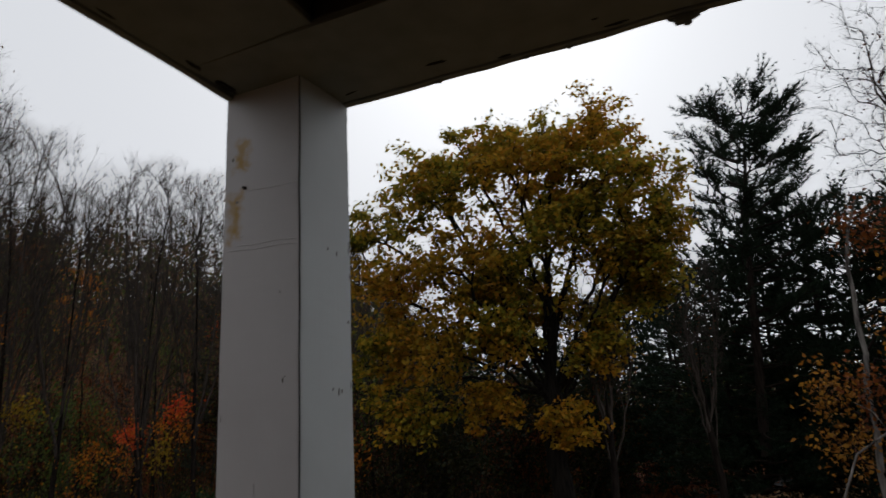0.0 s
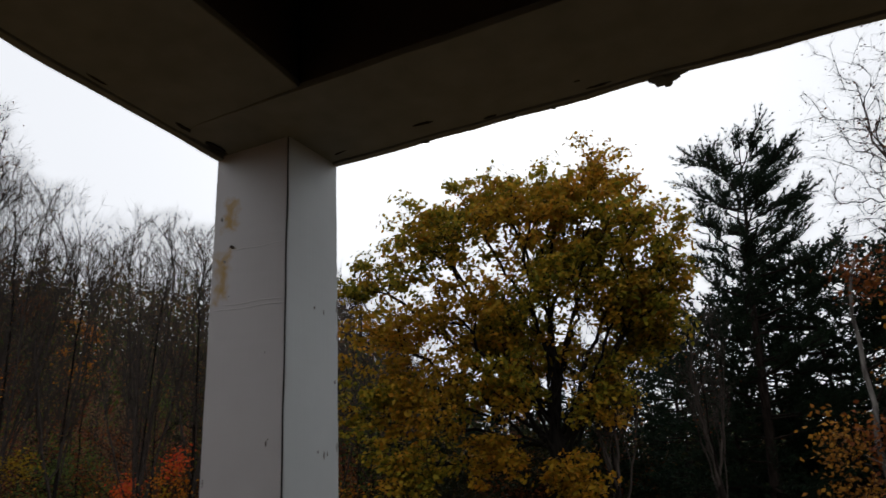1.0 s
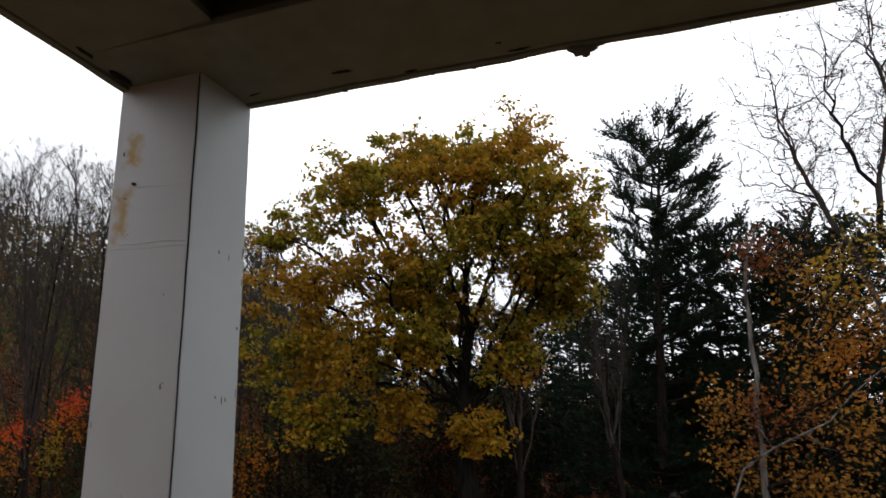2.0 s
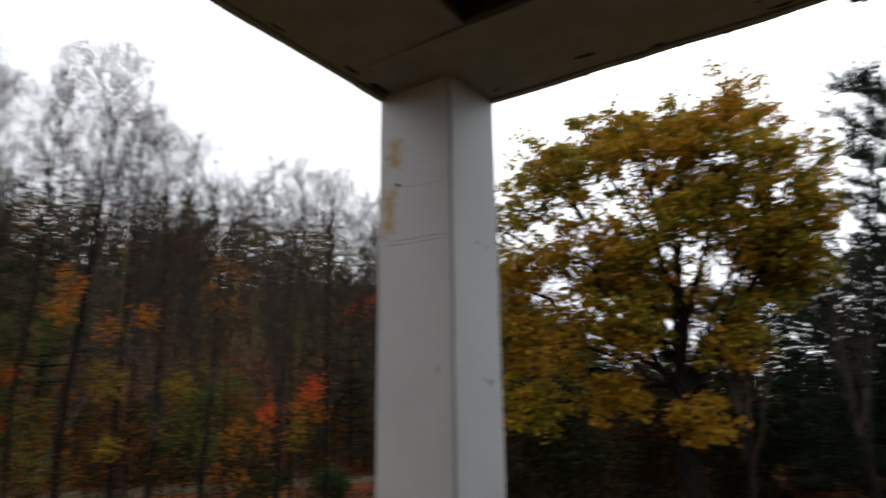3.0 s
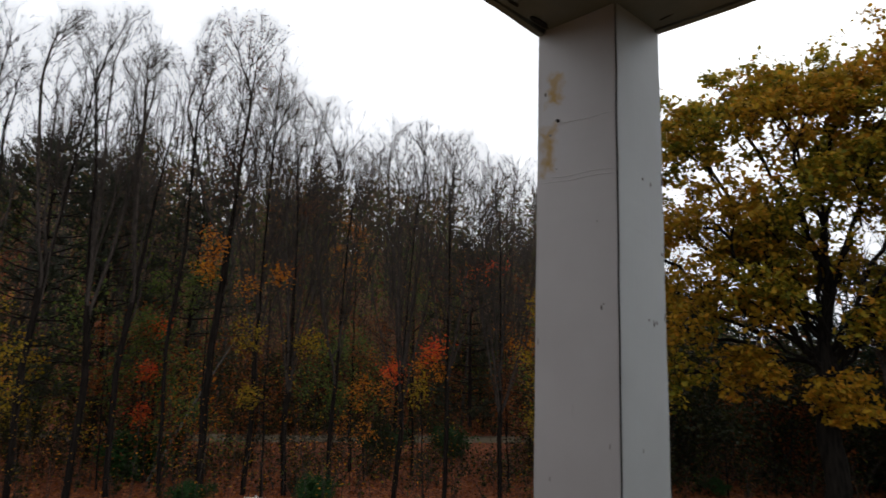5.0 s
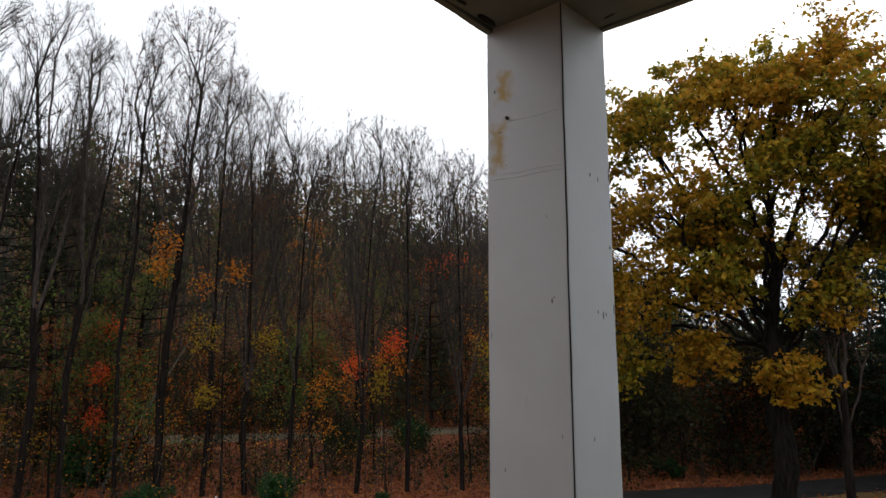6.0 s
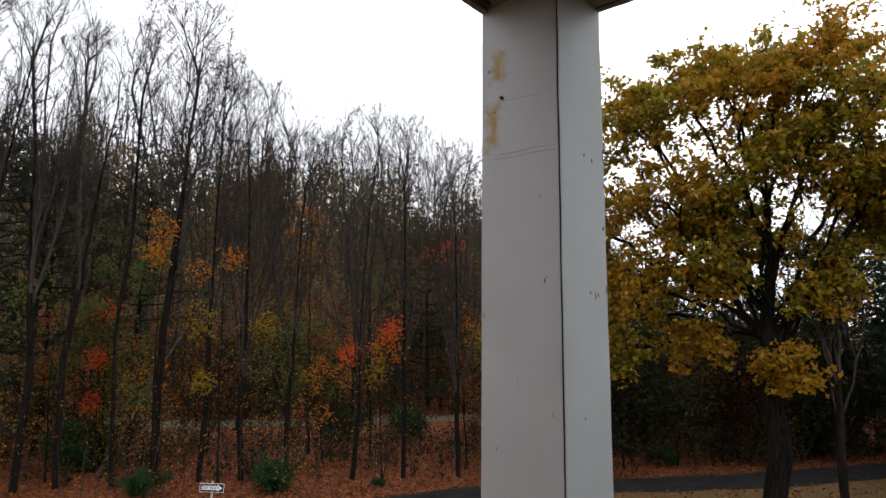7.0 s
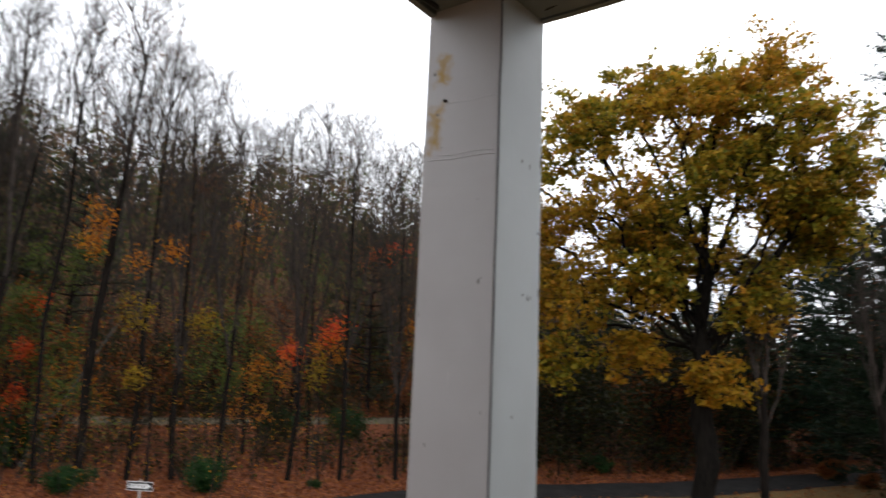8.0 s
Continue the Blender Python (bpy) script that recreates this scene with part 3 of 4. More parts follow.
def bare_tree(seed, height, r, fork, leafmat=None, leafy=0.0, name="bare_tree", label="", width=3.2, leaders=5, count=300, each=5, twig=0.95, size=0.10, thin=0.0075, group="woodland trees"):
    """A woodland tree without leaves: a trunk that forks into steep leaders, and a rounded broom of fine twigs."""
    rng = np.random.default_rng(seed)
    lean = rng.normal(size=2) * 0.5
    bend = rng.normal(size=2) * 0.25
    top = np.array([lean[0], lean[1], height * 0.80])
    wood = [([(0, 0, -0.2), (bend[0], bend[1], height * fork * 0.6), (lean[0] * 0.2, lean[1] * 0.2, height * fork), top * [0.6, 0.6, 0.80], top], -1)]
    for k in range(leaders + 2):
        a = 2 * math.pi * (1.15 * k + rng.uniform(-0.3, 0.3)) / leaders
        z0 = height * fork * rng.uniform(0.75, 1.5)
        w = width * rng.uniform(0.25, 0.85)
        z1 = height * rng.uniform(0.72, 0.84) - 0.25 * w
        c, s = math.cos(a), math.sin(a)
        wood.append(([(lean[0] * 0.2, lean[1] * 0.2, z0), (w * 0.40 * c, w * 0.40 * s, z0 + (z1 - z0) * 0.32), (w * 0.72 * c, w * 0.72 * s, z0 + (z1 - z0) * 0.66), (w * c, w * s, z1)], k))
    tips = crown_tips(rng, count, height * (fork + 0.15), height * 0.975, width)
    shoots, ends, ways = grow(rng, wood, tips, r, thin, 0.8, 1.1, 0.04, 1.2, 0.16, 0.8, True)
    some = ends[rng.random(len(ends)) < leafy] if leafy else []
    root = tree_from(name, shoots, some, BARK, TWIG, leafmat, size, rng, label, per=5, loose=0.3)
    add_twigs(root, rng, shoots, ends, ways, each, twig, thin * 0.8, TWIG, 0.22, 0.55)
    return tagged(root, group=group)


def lobed_tree(seed, trunk_pts, trunk_r, lobes, per_lobe, clump, leafmat, size, name, label, bark, category="tree", wind=0.0, per=8, loose=0.3, twig=None, split=False, fine=True, clear=0.0):
    """A leafy tree: limbs reach from the trunk into each lobe of the crown and branch to leafy sprays there."""
    rng = np.random.default_rng(seed)
    out = []
    tp = np.array(trunk_pts, float)
    k = np.linspace(0, len(tp) - 1, 14)
    tp = np.stack([np.interp(k, range(len(tp)), tp[:, i]) for i in range(3)], 1)
    tp[1:] += rng.normal(size=(13, 3)) * trunk_r * np.array([0.35, 0.35, 0])
    tr = trunk_r * np.linspace(1, 0.18, 14)
    tr[0] *= 1.5
    tr[1] *= 1.1
    out.append((tp, tr, 0, -1))
    leaves = {}
    for k, (cx, cy, cz, rad, *own) in enumerate(lobes):
        limb = k if split else 0
        mine = leaves.setdefault(own[0] if own else leafmat, [])
        c = np.array([cx, cy, cz])
        run = np.hypot(*(c[:2] - tp[-1][:2]))
        low = max(clear, cz - 0.9 * run - rad * 0.9)
        i = int(np.clip(np.searchsorted(tp[:, 2], low), 2, 12))
        a = tp[i]
        t = np.linspace(0, 1, 8)[:, None]
        mid = a * 0.45 + c * 0.55 + np.array([0, 0, -0.06 * np.linalg.norm(c - a)])
        pts = a * (1 - t) ** 2 + mid * 2 * t * (1 - t) + c * t ** 2
        pts[1:-1] += rng.normal(size=(6, 3)) * 0.05 * np.linalg.norm(c - a) * 0.6
        out.append((pts if split else pts[[0, 3, 5, 7]], tr[i] * np.linspace(0.6, 0.16, 8 if split else 4), 1, limb))
        for j in range(per_lobe):
            d = unit(rng.normal(size=3) + np.array([wind, 0, 0.15]))
            e = c + d * rad * rng.uniform(0.55, 1.08) * np.array([1, 1, 0.85])
            s = pts[rng.integers(3, 8)]
            m = (s + e) / 2 + rng.normal(size=3) * 0.12 * rad
            q = np.array([s, s * 0.5 + m * 0.5, m, m * 0.5 + e * 0.5, e])
            q[1:-1] += rng.normal(size=(3, 3)) * 0.05 * rad
            if not fine:
                q = q[::2]
            out.append((q, np.linspace(0.05, 0.012, len(q)) * max(0.3, trunk_r / 0.35), 2, limb))
            for g in range(clump):
                b = q[rng.integers(len(q) // 2, len(q))]
                e2 = b + rng.normal(size=3) * 0.28 * rad
                if fine:
                    out.append((np.array([b, (b + e2) / 2 + rng.normal(size=3) * 0.05 * rad, e2]), np.array([0.014, 0.01, 0.005]) * max(0.4, trunk_r / 0.35), 3, limb))
                mine.append(e2)
                mine.append((b + e2) / 2)
    return tree_from(name, out, leaves, bark, twig or bark, leafmat, size, rng, label, category, loose, per, "limb" if split else "branching")


def pine_tree(seed, height, r, reach, name, label, bare=0.2, dense=1.0, wind=0.0, crown=0.55, split=False, needles=10, blade=0.016, gap=0.9, lean=0.0, droop=0.0, leaf=None):
    """A white pine: a straight stem with tiers of long level limbs, each ending in upswept brushes of needles.
    crown: the height, as a share, above which the tiers shorten."""
    rng = np.random.default_rng(seed)
    out, tuft, ways = [], [], []
    n = 12
    z = np.linspace(-0.2, height, n)
    tp = np.stack([np.cumsum(rng.normal(size=n) * 0.05) + lean * (z / height) ** 1.6, np.cumsum(rng.normal(size=n) * 0.05), z], 1)
    out.append((tp, r * np.linspace(1, 0.10, n), 0, -1))
    h, tier = height * bare, 0
    while h < height * 0.97:
        f = h / height
        size = reach * (math.sqrt(max(0.02, 1 - ((f - crown) / (1.08 - crown)) ** 2)) if f > crown else 0.75 + 0.25 * f / crown)
        base = np.array([np.interp(h, z, tp[:, i]) for i in range(3)])
        tier += 1
        turn = rng.uniform(0, 2 * math.pi)
        for k in range(rng.integers(4, 6)):
            a = turn + k * 2 * math.pi / 4.6 + rng.uniform(-0.35, 0.35)
            ln = size * rng.uniform(0.45, 1.12) + 0.3
            d = np.array([math.cos(a), math.sin(a), -droop + 0.05 + 0.75 * max(0.0, f - 0.5)])
            pts = [base + [0, 0, rng.uniform(-0.2, 0.2)]]
            for s in range(6):
                d = unit(d + np.array([wind, 0, 0.03 + 0.10 * f * s / 6]) + rng.normal(size=3) * 0.09)
                pts.append(pts[-1] + d * ln / 6)
            pts = np.array(pts)
            limb = tier if split else 0
            out.append((pts, np.linspace(0.05, 0.010, 7) * (0.5 + ln / 5), 1, limb))
            for s in range(int(9 * dense * (0.4 + ln / 2.2))):
                u = 6 * rng.uniform(0.30, 1.0) ** 0.8
                i = min(int(u), 5)
                b = pts[i] + (pts[i + 1] - pts[i]) * (u - i)
                w = unit(d * [1, 1, 0.5] + rng.normal(size=3) * [0.65, 0.65, 0.3] + np.array([wind * 3, 0, 0.34]))
                e = b + w * rng.uniform(0.4, 1.05)
                if split:
                    out.append((np.array([b, (b + e) / 2, e]), np.array([0.012, 0.009, 0.006]), 2, limb))
                for q in (0.3, 0.55, 0.8, 1.0):
                    tuft.append(b + (e - b) * q + [0, 0, 0.10 * q * q])
                    ways.append(w)
        h += gap * rng.uniform(0.6, 1.4) * (1.15 - 0.5 * f)
    root = tree_from(name, out, [], BARK_PINE, BARK_PINE, None, 0, rng, label, limb_name="bough" if split else "branching")
    c, w = np.repeat(np.array(tuft), needles, axis=0), np.repeat(np.array(ways), needles, axis=0)
    d = w + rng.normal(size=w.shape) * 0.45 + np.array([0, 0, 0.15])
    d /= np.linalg.norm(d, axis=1)[:, None]
    side = np.cross(d, rng.normal(size=d.shape))
    side /= np.linalg.norm(side, axis=1)[:, None]
    ln = rng.uniform(0.16, 0.32, len(d))[:, None]
    v = np.stack([c - side * blade, c + side * blade, c + d * ln], 1).reshape(-1, 3)
    part("crown", fast_mesh("crown", v, np.arange(len(v)).reshape(-1, 3), leaf or NEEDLE), root)
    return root


def place(ob, x, y, turn=0.0, scale=1.0, lean=0.0):
    ob.matrix_basis = pose(x, y, ground_z(x, y), lean, 0, turn) @ Matrix.Scale(scale, 4)


def copy_at(ob, x, y, turn, scale, label="", lean=0.0):
    c = copy_thing(ob, pose(x, y, ground_z(x, y), lean, 0, turn))
    c.scale = (scale, scale, scale)
    if label:
        c["label"] = label
    return c


# the big oak by the lane
OAK = (-7.13, 23.36)
GOLD_LEAF = leaf_material("golden oak leaf", [(0.1, (0.16, 0.12, 0.012)), (0.5, (0.46, 0.28, 0.022)), (0.9, (0.60, 0.23, 0.022))], 0.5)
SIGHT = (0.95, 0.31)    # the crown's broad side lies along this line
OAK_LOBES = [  # along the broad side, across it, height and radius of each lobe of the crown
    (-4.1, 0, 15.6, 1.25), (-2.3, -0.6, 15.9, 1.1), (-0.9, 0, 16.9, 1.3), (2.5, 0, 16.7, 1.4), (0.9, -1, 16.0, 1.1), (3.9, 0.5, 15.0, 1.2),
    (-6.2, -0.5, 13.5, 1.25), (-3.4, -2, 14.2, 1.4), (-0.6, -2.2, 14.5, 1.4), (2.0, -2, 14.3, 1.4), (4.4, -0.6, 12.9, 1.1),
    (0.4, 2.5, 14.6, 1.3), (-5.7, -1, 11.0, 1.4), (-3, -2.6, 11.4, 1.4), (0.3, -1.7, 12.2, 1.5), (2.9, -1.6, 11.6, 1.1),
    (4.2, 0.8, 10.9, 0.8), (-6.2, -0.8, 8.4, 1.3), (-3.8, -2.2, 8.8, 1.35), (-1.5, -2, 9.0, 1.1), (-4.9, -1.5, 6.4, 1.1),
    (-2.2, -1.2, 6.6, 0.9), (0.4, -0.8, 5.7, 0.75), (1.7, -0.8, 8.3, 0.9), (-1.5, 2.2, 11, 1.4)]
OAK_GOLD = (3, 8, 12, 13, 18, 21, 22)


def leaf_blades(c, normals, size, rng):
    """Leaf blades folded along the midrib, lying across the given normals."""
    nrm = normals / (np.linalg.norm(normals, axis=1)[:, None] + 1e-9)
    u = np.cross(nrm, rng.normal(size=c.shape))
    u /= np.linalg.norm(u, axis=1)[:, None] + 1e-9
    w = np.cross(nrm, u)
    s = (size * rng.uniform(0.6, 1.3, len(c)))[:, None]
    v = np.stack([c - u * s * 0.5, c - w * s * 0.36 + nrm * s * 0.10, c + u * s * 0.5 - nrm * s * 0.12, c + w * s * 0.36 + nrm * s * 0.10], 1).reshape(-1, 3)
    i = np.arange(len(c))[:, None] * 4
    return v, np.concatenate([i + [0, 1, 2], i + [0, 2, 3]], 1).reshape(-1, 3)


def build_oak():
    """Limbs that reach into each lobe, branching to sprays; every spray carries a tuft of leaves."""
    rng = np.random.default_rng(11)
    lobes = OAK_LOBES + [(rng.uniform(-2.5, 4.2), rng.uniform(-1.0, 2.8), rng.uniform(8.8, 14.5), rng.uniform(0.8, 1.1)) for _ in range(13)]
    centre = [np.array([s * SIGHT[0] - t * SIGHT[1], s * SIGHT[1] + t * SIGHT[0], z]) for s, t, z, _ in lobes]
    wood = [([(0, 0, -0.2), (0.05, 0, 3), (0.0, 0, 6), (0.2, 0.1, 9), (0.3, 0.2, 12.5), (0.1, 0.3, 15.5)], -1)]
    tips, gold, out = [], [], []
    for k, (c, (_, _, z, rad)) in enumerate(zip(centre, lobes)):
        run = math.hypot(c[0], c[1])
        z0 = max(min(6.6, z + 0.5), z - 1.5 * run - 2.4)
        a = np.array([0.1, 0.1, min(z0 + rng.uniform(-0.5, 1.0), 11.5)])
        wood.append(([a, a * 0.62 + c * 0.38 + [0, 0, 0.02 * run], a * 0.3 + c * 0.7, c], k))
        for j in range(int(17 + 19 * rad * rad)):
            d = unit(rng.normal(size=3))
            tips.append(c + d * rad * rng.uniform(0.3, 1.5) * np.array([1.1, 1.1, 0.78]))
            gold.append(k in OAK_GOLD or rng.random() < 0.32)
    for j in range(34):         # sprays that straggle past the lobes
        k = rng.integers(len(centre))
        tips.append(centre[k] + unit(rng.normal(size=3)) * lobes[k][3] * rng.uniform(1.0, 1.4) * np.array([1.1, 1.1, 0.55]))
        gold.append(rng.random() < 0.3)
    tips, gold = np.array(tips), np.array(gold)
    shoots, ends, ways = grow(rng, wood, tips, 0.38, 0.009, 0.6, 0.7, 0.14)
    root = tree_from("oak_tree", shoots, [], BARK_OAK, BARK_OAK, None, 0, rng, "large oak with olive-yellow autumn leaves beside the lane")
    add_twigs(root, rng, shoots, ends, ways, 4, 0.6, 0.008, BARK_OAK, 0.1, 0.8)
    for mat, mask in ((OAK_LEAF, ~gold), (GOLD_LEAF, gold)):
        t = tips[mask]
        many = rng.integers(14, 78, len(t))
        at = np.repeat(t, many, axis=0)
        wide = np.repeat(rng.uniform(0.13, 0.30, len(t)), many)[:, None]
        off = rng.normal(size=at.shape) * wide * np.array([1.05, 1.05, 0.62])
        v, f = leaf_blades(at + off, off * 1.2 + np.array([0, 0, 0.55]) + rng.normal(size=at.shape) * 0.45, 0.19, rng)
        part("crown", fast_mesh("crown", v, f, mat), root)
    return root


oak = build_oak()
place(oak, *OAK, 0, 1.02)

# the tall white pine behind it, and lower ones round its foot
pine = pine_tree(5, 21.3, 0.33, 3.6, "pine_tree", "tall dark white pine bent by the wind", 0.10, 2.0, 0.09, 0.74, True, needles=8, blade=0.021, gap=0.85, lean=1.6)
place(pine, -0.8, 34.7)
low_pine = pine_tree(8, 16.5, 0.24, 3.9, "pine_tree", "dark lower pine with drooping boughs", 0.03, 0.78, 0.02, 0.2, needles=4, blade=0.058, gap=0.75, droop=0.15)
place(low_pine, 4.6, 40.0)
for x, y, sc in ((-8.4, 60.0, 0.95), (-2.6, 37.6, 0.86), (-4.6, 58.0, 1.0), (2.2, 37.4, 0.98), (9.0, 41.0, 0.95), (6.6, 36.5, 0.84), (-9.5, 50.0, 0.80), (0.4, 40.5, 1.0), (-0.6, 38.0, 0.9),
                 (-14.5, 52.0, 0.85), (-18.5, 46.0, 0.72), (-22.0, 43.0, 0.70), (-19.5, 50.5, 0.85), (-12.5, 56.0, 0.92), (-5.5, 44.0, 0.74), (-11.5, 47.0, 0.66), (-15.8, 47.5, 0.7), (-7.5, 52.0, 0.82), (-23.5, 47.0, 0.8), (4.0, 36.4, 0.82), (7.6, 39.5, 1.0), (11.5, 38.5, 0.95)):
    copy_at(low_pine, x, y, 70 * x, sc)

# pale trees with amber leaves near the house
AMBER_LEAF = leaf_material("amber leaf", [(0.1, (0.12, 0.050, 0.014)), (0.45, (0.30, 0.13, 0.022)), (0.75, (0.46, 0.24, 0.036)), (0.95, (0.50, 0.16, 0.025))], 0.45)
birch = lobed_tree(21, [(-0.15, 0, -0.2), (-0.1, 0, 4.8), (0.06, 0, 7.4), (0.07, 0, 9.5), (0.5, 0, 10.6)], 0.095,
                   [(0.6, 0, 9.9, 0.6, RUSSET_LEAF), (1.7, 0.3, 9.2, 0.8), (2.3, -0.2, 8.6, 0.9), (1.3, -0.6, 7.6, 0.9), (2.3, 0, 7.0, 1.0, ORANGE_LEAF),
                    (-0.9, 0, 6.3, 0.6), (0.1, -0.5, 6.0, 0.9, RUSSET_LEAF), (1.4, 0.4, 6.2, 1.0), (2.4, -0.3, 5.6, 0.9), (2.5, -0.9, 9.6, 0.8, YELLOW_LEAF), (3.2, 0, 8.0, 0.9), (0.6, -0.3, 4.4, 0.7), (-0.5, 0.2, 4.9, 0.6),
                    (1.6, 0, 4.2, 0.7)],
                   10, 4, AMBER_LEAF, 0.125, "birch_tree", "pale-barked birch with amber autumn leaves", BARK_PALE, per=4, loose=0.26, split=True, twig=BARK)
place(birch, 2.4, 16.7)


def build_tall_birch():
    """A tall forked birch, nearly bare, with hanging twigs."""
    rng = np.random.default_rng(31)
    a = [(-0.3, 0, 6.0), (-1.0, 0.1, 10.3), (-1.9, 0.2, 12.9), (-2.5, 0, 14.7), (-2.8, -0.2, 17.3)]
    b = [(0, 0, -0.2), (-0.1, 0, 6.0), (-0.2, 0, 9.8), (-0.3, 0.1, 12.4), (-0.9, 0, 14.6), (-1.2, 0, 16.4), (-0.9, 0.2, 19.6)]
    wood = [(b, -1), (a, 0), ([(-0.2, 0, 9.8), (0.9, 0.2, 13.5), (1.5, 0.3, 17.5)], 1), ([(-0.3, 0.1, 12.4), (0.3, -0.6, 15.5), (0.2, -0.9, 19.0)], 2),
            ([(-1.9, 0.2, 12.9), (-3.0, 0.4, 13.6), (-3.9, 0.5, 13.7)], 3)]
    tips = []
    for pts, w, m in ((a[1:], 0.95, 190), (b[3:], 1.15, 210), (wood[2][0][1:], 1.1, 130), (wood[3][0][1:], 1.0, 120), (wood[4][0], 0.5, 45)):
        pts = np.array(pts)
        for j in range(m):
            u = rng.uniform(0.15, len(pts) - 1)
            i = min(int(u), len(pts) - 2)
            tips.append(pts[i] + (pts[i + 1] - pts[i]) * (u - i) + rng.normal(size=3) * [w, w, 0.7])
    tips = np.array(tips)
    shoots, ends, ways = grow(rng, wood, tips, 0.15, 0.007, 0.5, 0.6, 0.13)
    root = tree_from("birch_tree", shoots, ends[rng.random(len(ends)) < 0.55], BARK, TWIG, RUSSET_LEAF, 0.085, rng, "tall forked birch with few russet leaves remaining", per=5, loose=0.3)
    add_twigs(root, rng, shoots, ends, ways, 4, 0.55, 0.006, TWIG, -0.1, 0.7)
    return root


birch_tall = build_tall_birch()
place(birch_tall, 7.4, 22.3)
copy_at(birch_tall, 10.6, 24.0, 200, 0.92)


def build_fallen_branch():
    """A pale dead limb caught in the undergrowth."""
    v, f = [], []
    for pts, r in (([(1.2, 15.0, 3.6), (1.8, 14.8, 5.0), (2.4, 14.7, 5.4), (3.05, 14.65, 5.7), (3.5, 14.6, 5.9), (3.95, 14.5, 6.4), (4.6, 14.5, 6.9)], 0.026),
                   ([(2.4, 14.7, 5.4), (2.2, 14.6, 5.8), (1.9, 14.6, 6.0)], 0.011), ([(3.05, 14.65, 5.7), (3.3, 14.5, 5.4), (3.7, 14.4, 5.3)], 0.012),
                   ([(1.2, 15.0, 3.6), (0.9, 15.1, 1.8), (0.8, 15.2, -0.1)], 0.028)):
        tube(v, f, pts, np.linspace(r, r * 0.4, len(pts)), 6)
    tagged(new("dead_branch", mesh_from("dead_branch", v, f, BARK_PALE, True)), "pale dead branch leaning in the undergrowth", "branch")


build_fallen_branch()

# ---- the woods ----
def wood_spot(rng, a0, a1, d0, d1):
    """A random spot in the woods, by its bearing and distance from the porch; past the far road where that lies open."""
    a, d = rng.uniform(a0, a1), rng.uniform(d0, d1)
    if 40 < a < 70:
        d = 66 + 0.6 * (d - d0)
    a = radians(a)
    return a, d, 0.9 - d * math.sin(a), -1.4 + d * math.cos(a)


kinds = [bare_tree(100 + i, 24, r, f, m, lf, "bare_tree", lab, w, ld, c) for i, (r, f, m, lf, lab, w, ld, c) in enumerate((
    (0.17, 0.40, RUSSET_LEAF, 0.75, "tall slender tree with a round crown of last small leaves", 3.3, 4, 520),
    (0.15, 0.42, None, 0, "tall leafless woodland tree with rising limbs", 2.0, 4, 330),
    (0.16, 0.36, None, 0, "tall leafless tree forked low into steep leaders", 2.5, 5, 400),
    (0.16, 0.28, AMBER_LEAF, 0.10, "nearly leafless maple with a broad broom of fine twigs", 4.3, 7, 760),
    (0.15, 0.32, AMBER_LEAF, 0.20, "dark maple with a dense fan of twigs and last russet leaves", 3.8, 6, 640),
    (0.10, 0.50, None, 0, "thin leafless whip of a tree", 1.2, 2, 120)))]
rng = np.random.default_rng(77)
SPOTS = [  # x, y, kind, height
    (-35.2, 2.2, 2, 24.0), (-34.6, 4.3, 5, 20.5), (-34.4, 6.1, 1, 23.8), (-33.9, 8.3, 2, 24.5), (-33.6, 9.9, 1, 23.0), (-31.9, 13.6, 0, 25.6),
    (-32.7, 12.0, 5, 23.5), (-31.2, 15.5, 4, 22.3), (-30.2, 17.2, 3, 21.3), (-29.2, 19.1, 4, 18.6), (-26.9, 21.5, 3, 20.3), (-25.3, 23.5, 4, 19.8),
    (-23.4, 25.6, 3, 18.4), (-22.6, 29.6, 4, 17.6), (-23.8, 32.6, 3, 17.8), (-21.4, 36.2, 4, 16.8), (-37.5, -1.5, 3, 24.5), (-38.0, -6.0, 2, 23.0)]
for x, y, k, h in SPOTS:
    copy_at(kinds[k], x, y, 37 * x, h / 24)
slim = bare_tree(130, 12, 0.14, 0.4, RUSSET_LEAF, 0.25, "bare_tree", "thin dark tree with few leaves beside the oak", 1.5, 3, 110)
place(slim, -5.17, 23.9, 60)
copy_at(slim, -2.4, 28.4, 200, 1.05)
deep = [bare_tree(120, 20, 0.12, 0.25, FADED_LEAF, 0.95, "bare_tree", "tree with last tan leaves in the dense woods", 2.6, 4, 170, 3, 0.9, 0.25, 0.010),
        bare_tree(121, 19, 0.12, 0.22, GREEN_LEAF, 0.95, "bare_tree", "tree with dull olive leaves in the dense woods", 2.6, 4, 170, 3, 0.9, 0.25, 0.010)]
place(deep[0], -45, 16)
place(deep[1], -43, 14, 0, 0.8)
for i in range(46):
    a, d, x, y = wood_spot(rng, 28, 104, 46, 68)
    if across_lane(x, y) > 4:
        copy_at(deep[int(i % 5 > 2)], x, y, rng.uniform(0, 360), rng.uniform(0.62, 0.86) * (0.55 if a > radians(79) else 1.0))
for k, (x, y, sc) in zip(kinds, ((-44, 12, 0.8), (-46, 26, 0.8), (-40, 32, 0.8), (-33, 36, 0.75), (-47, 14, 0.8), (-30, 44, 0.7))):
    place(k, x, y, 40, sc)


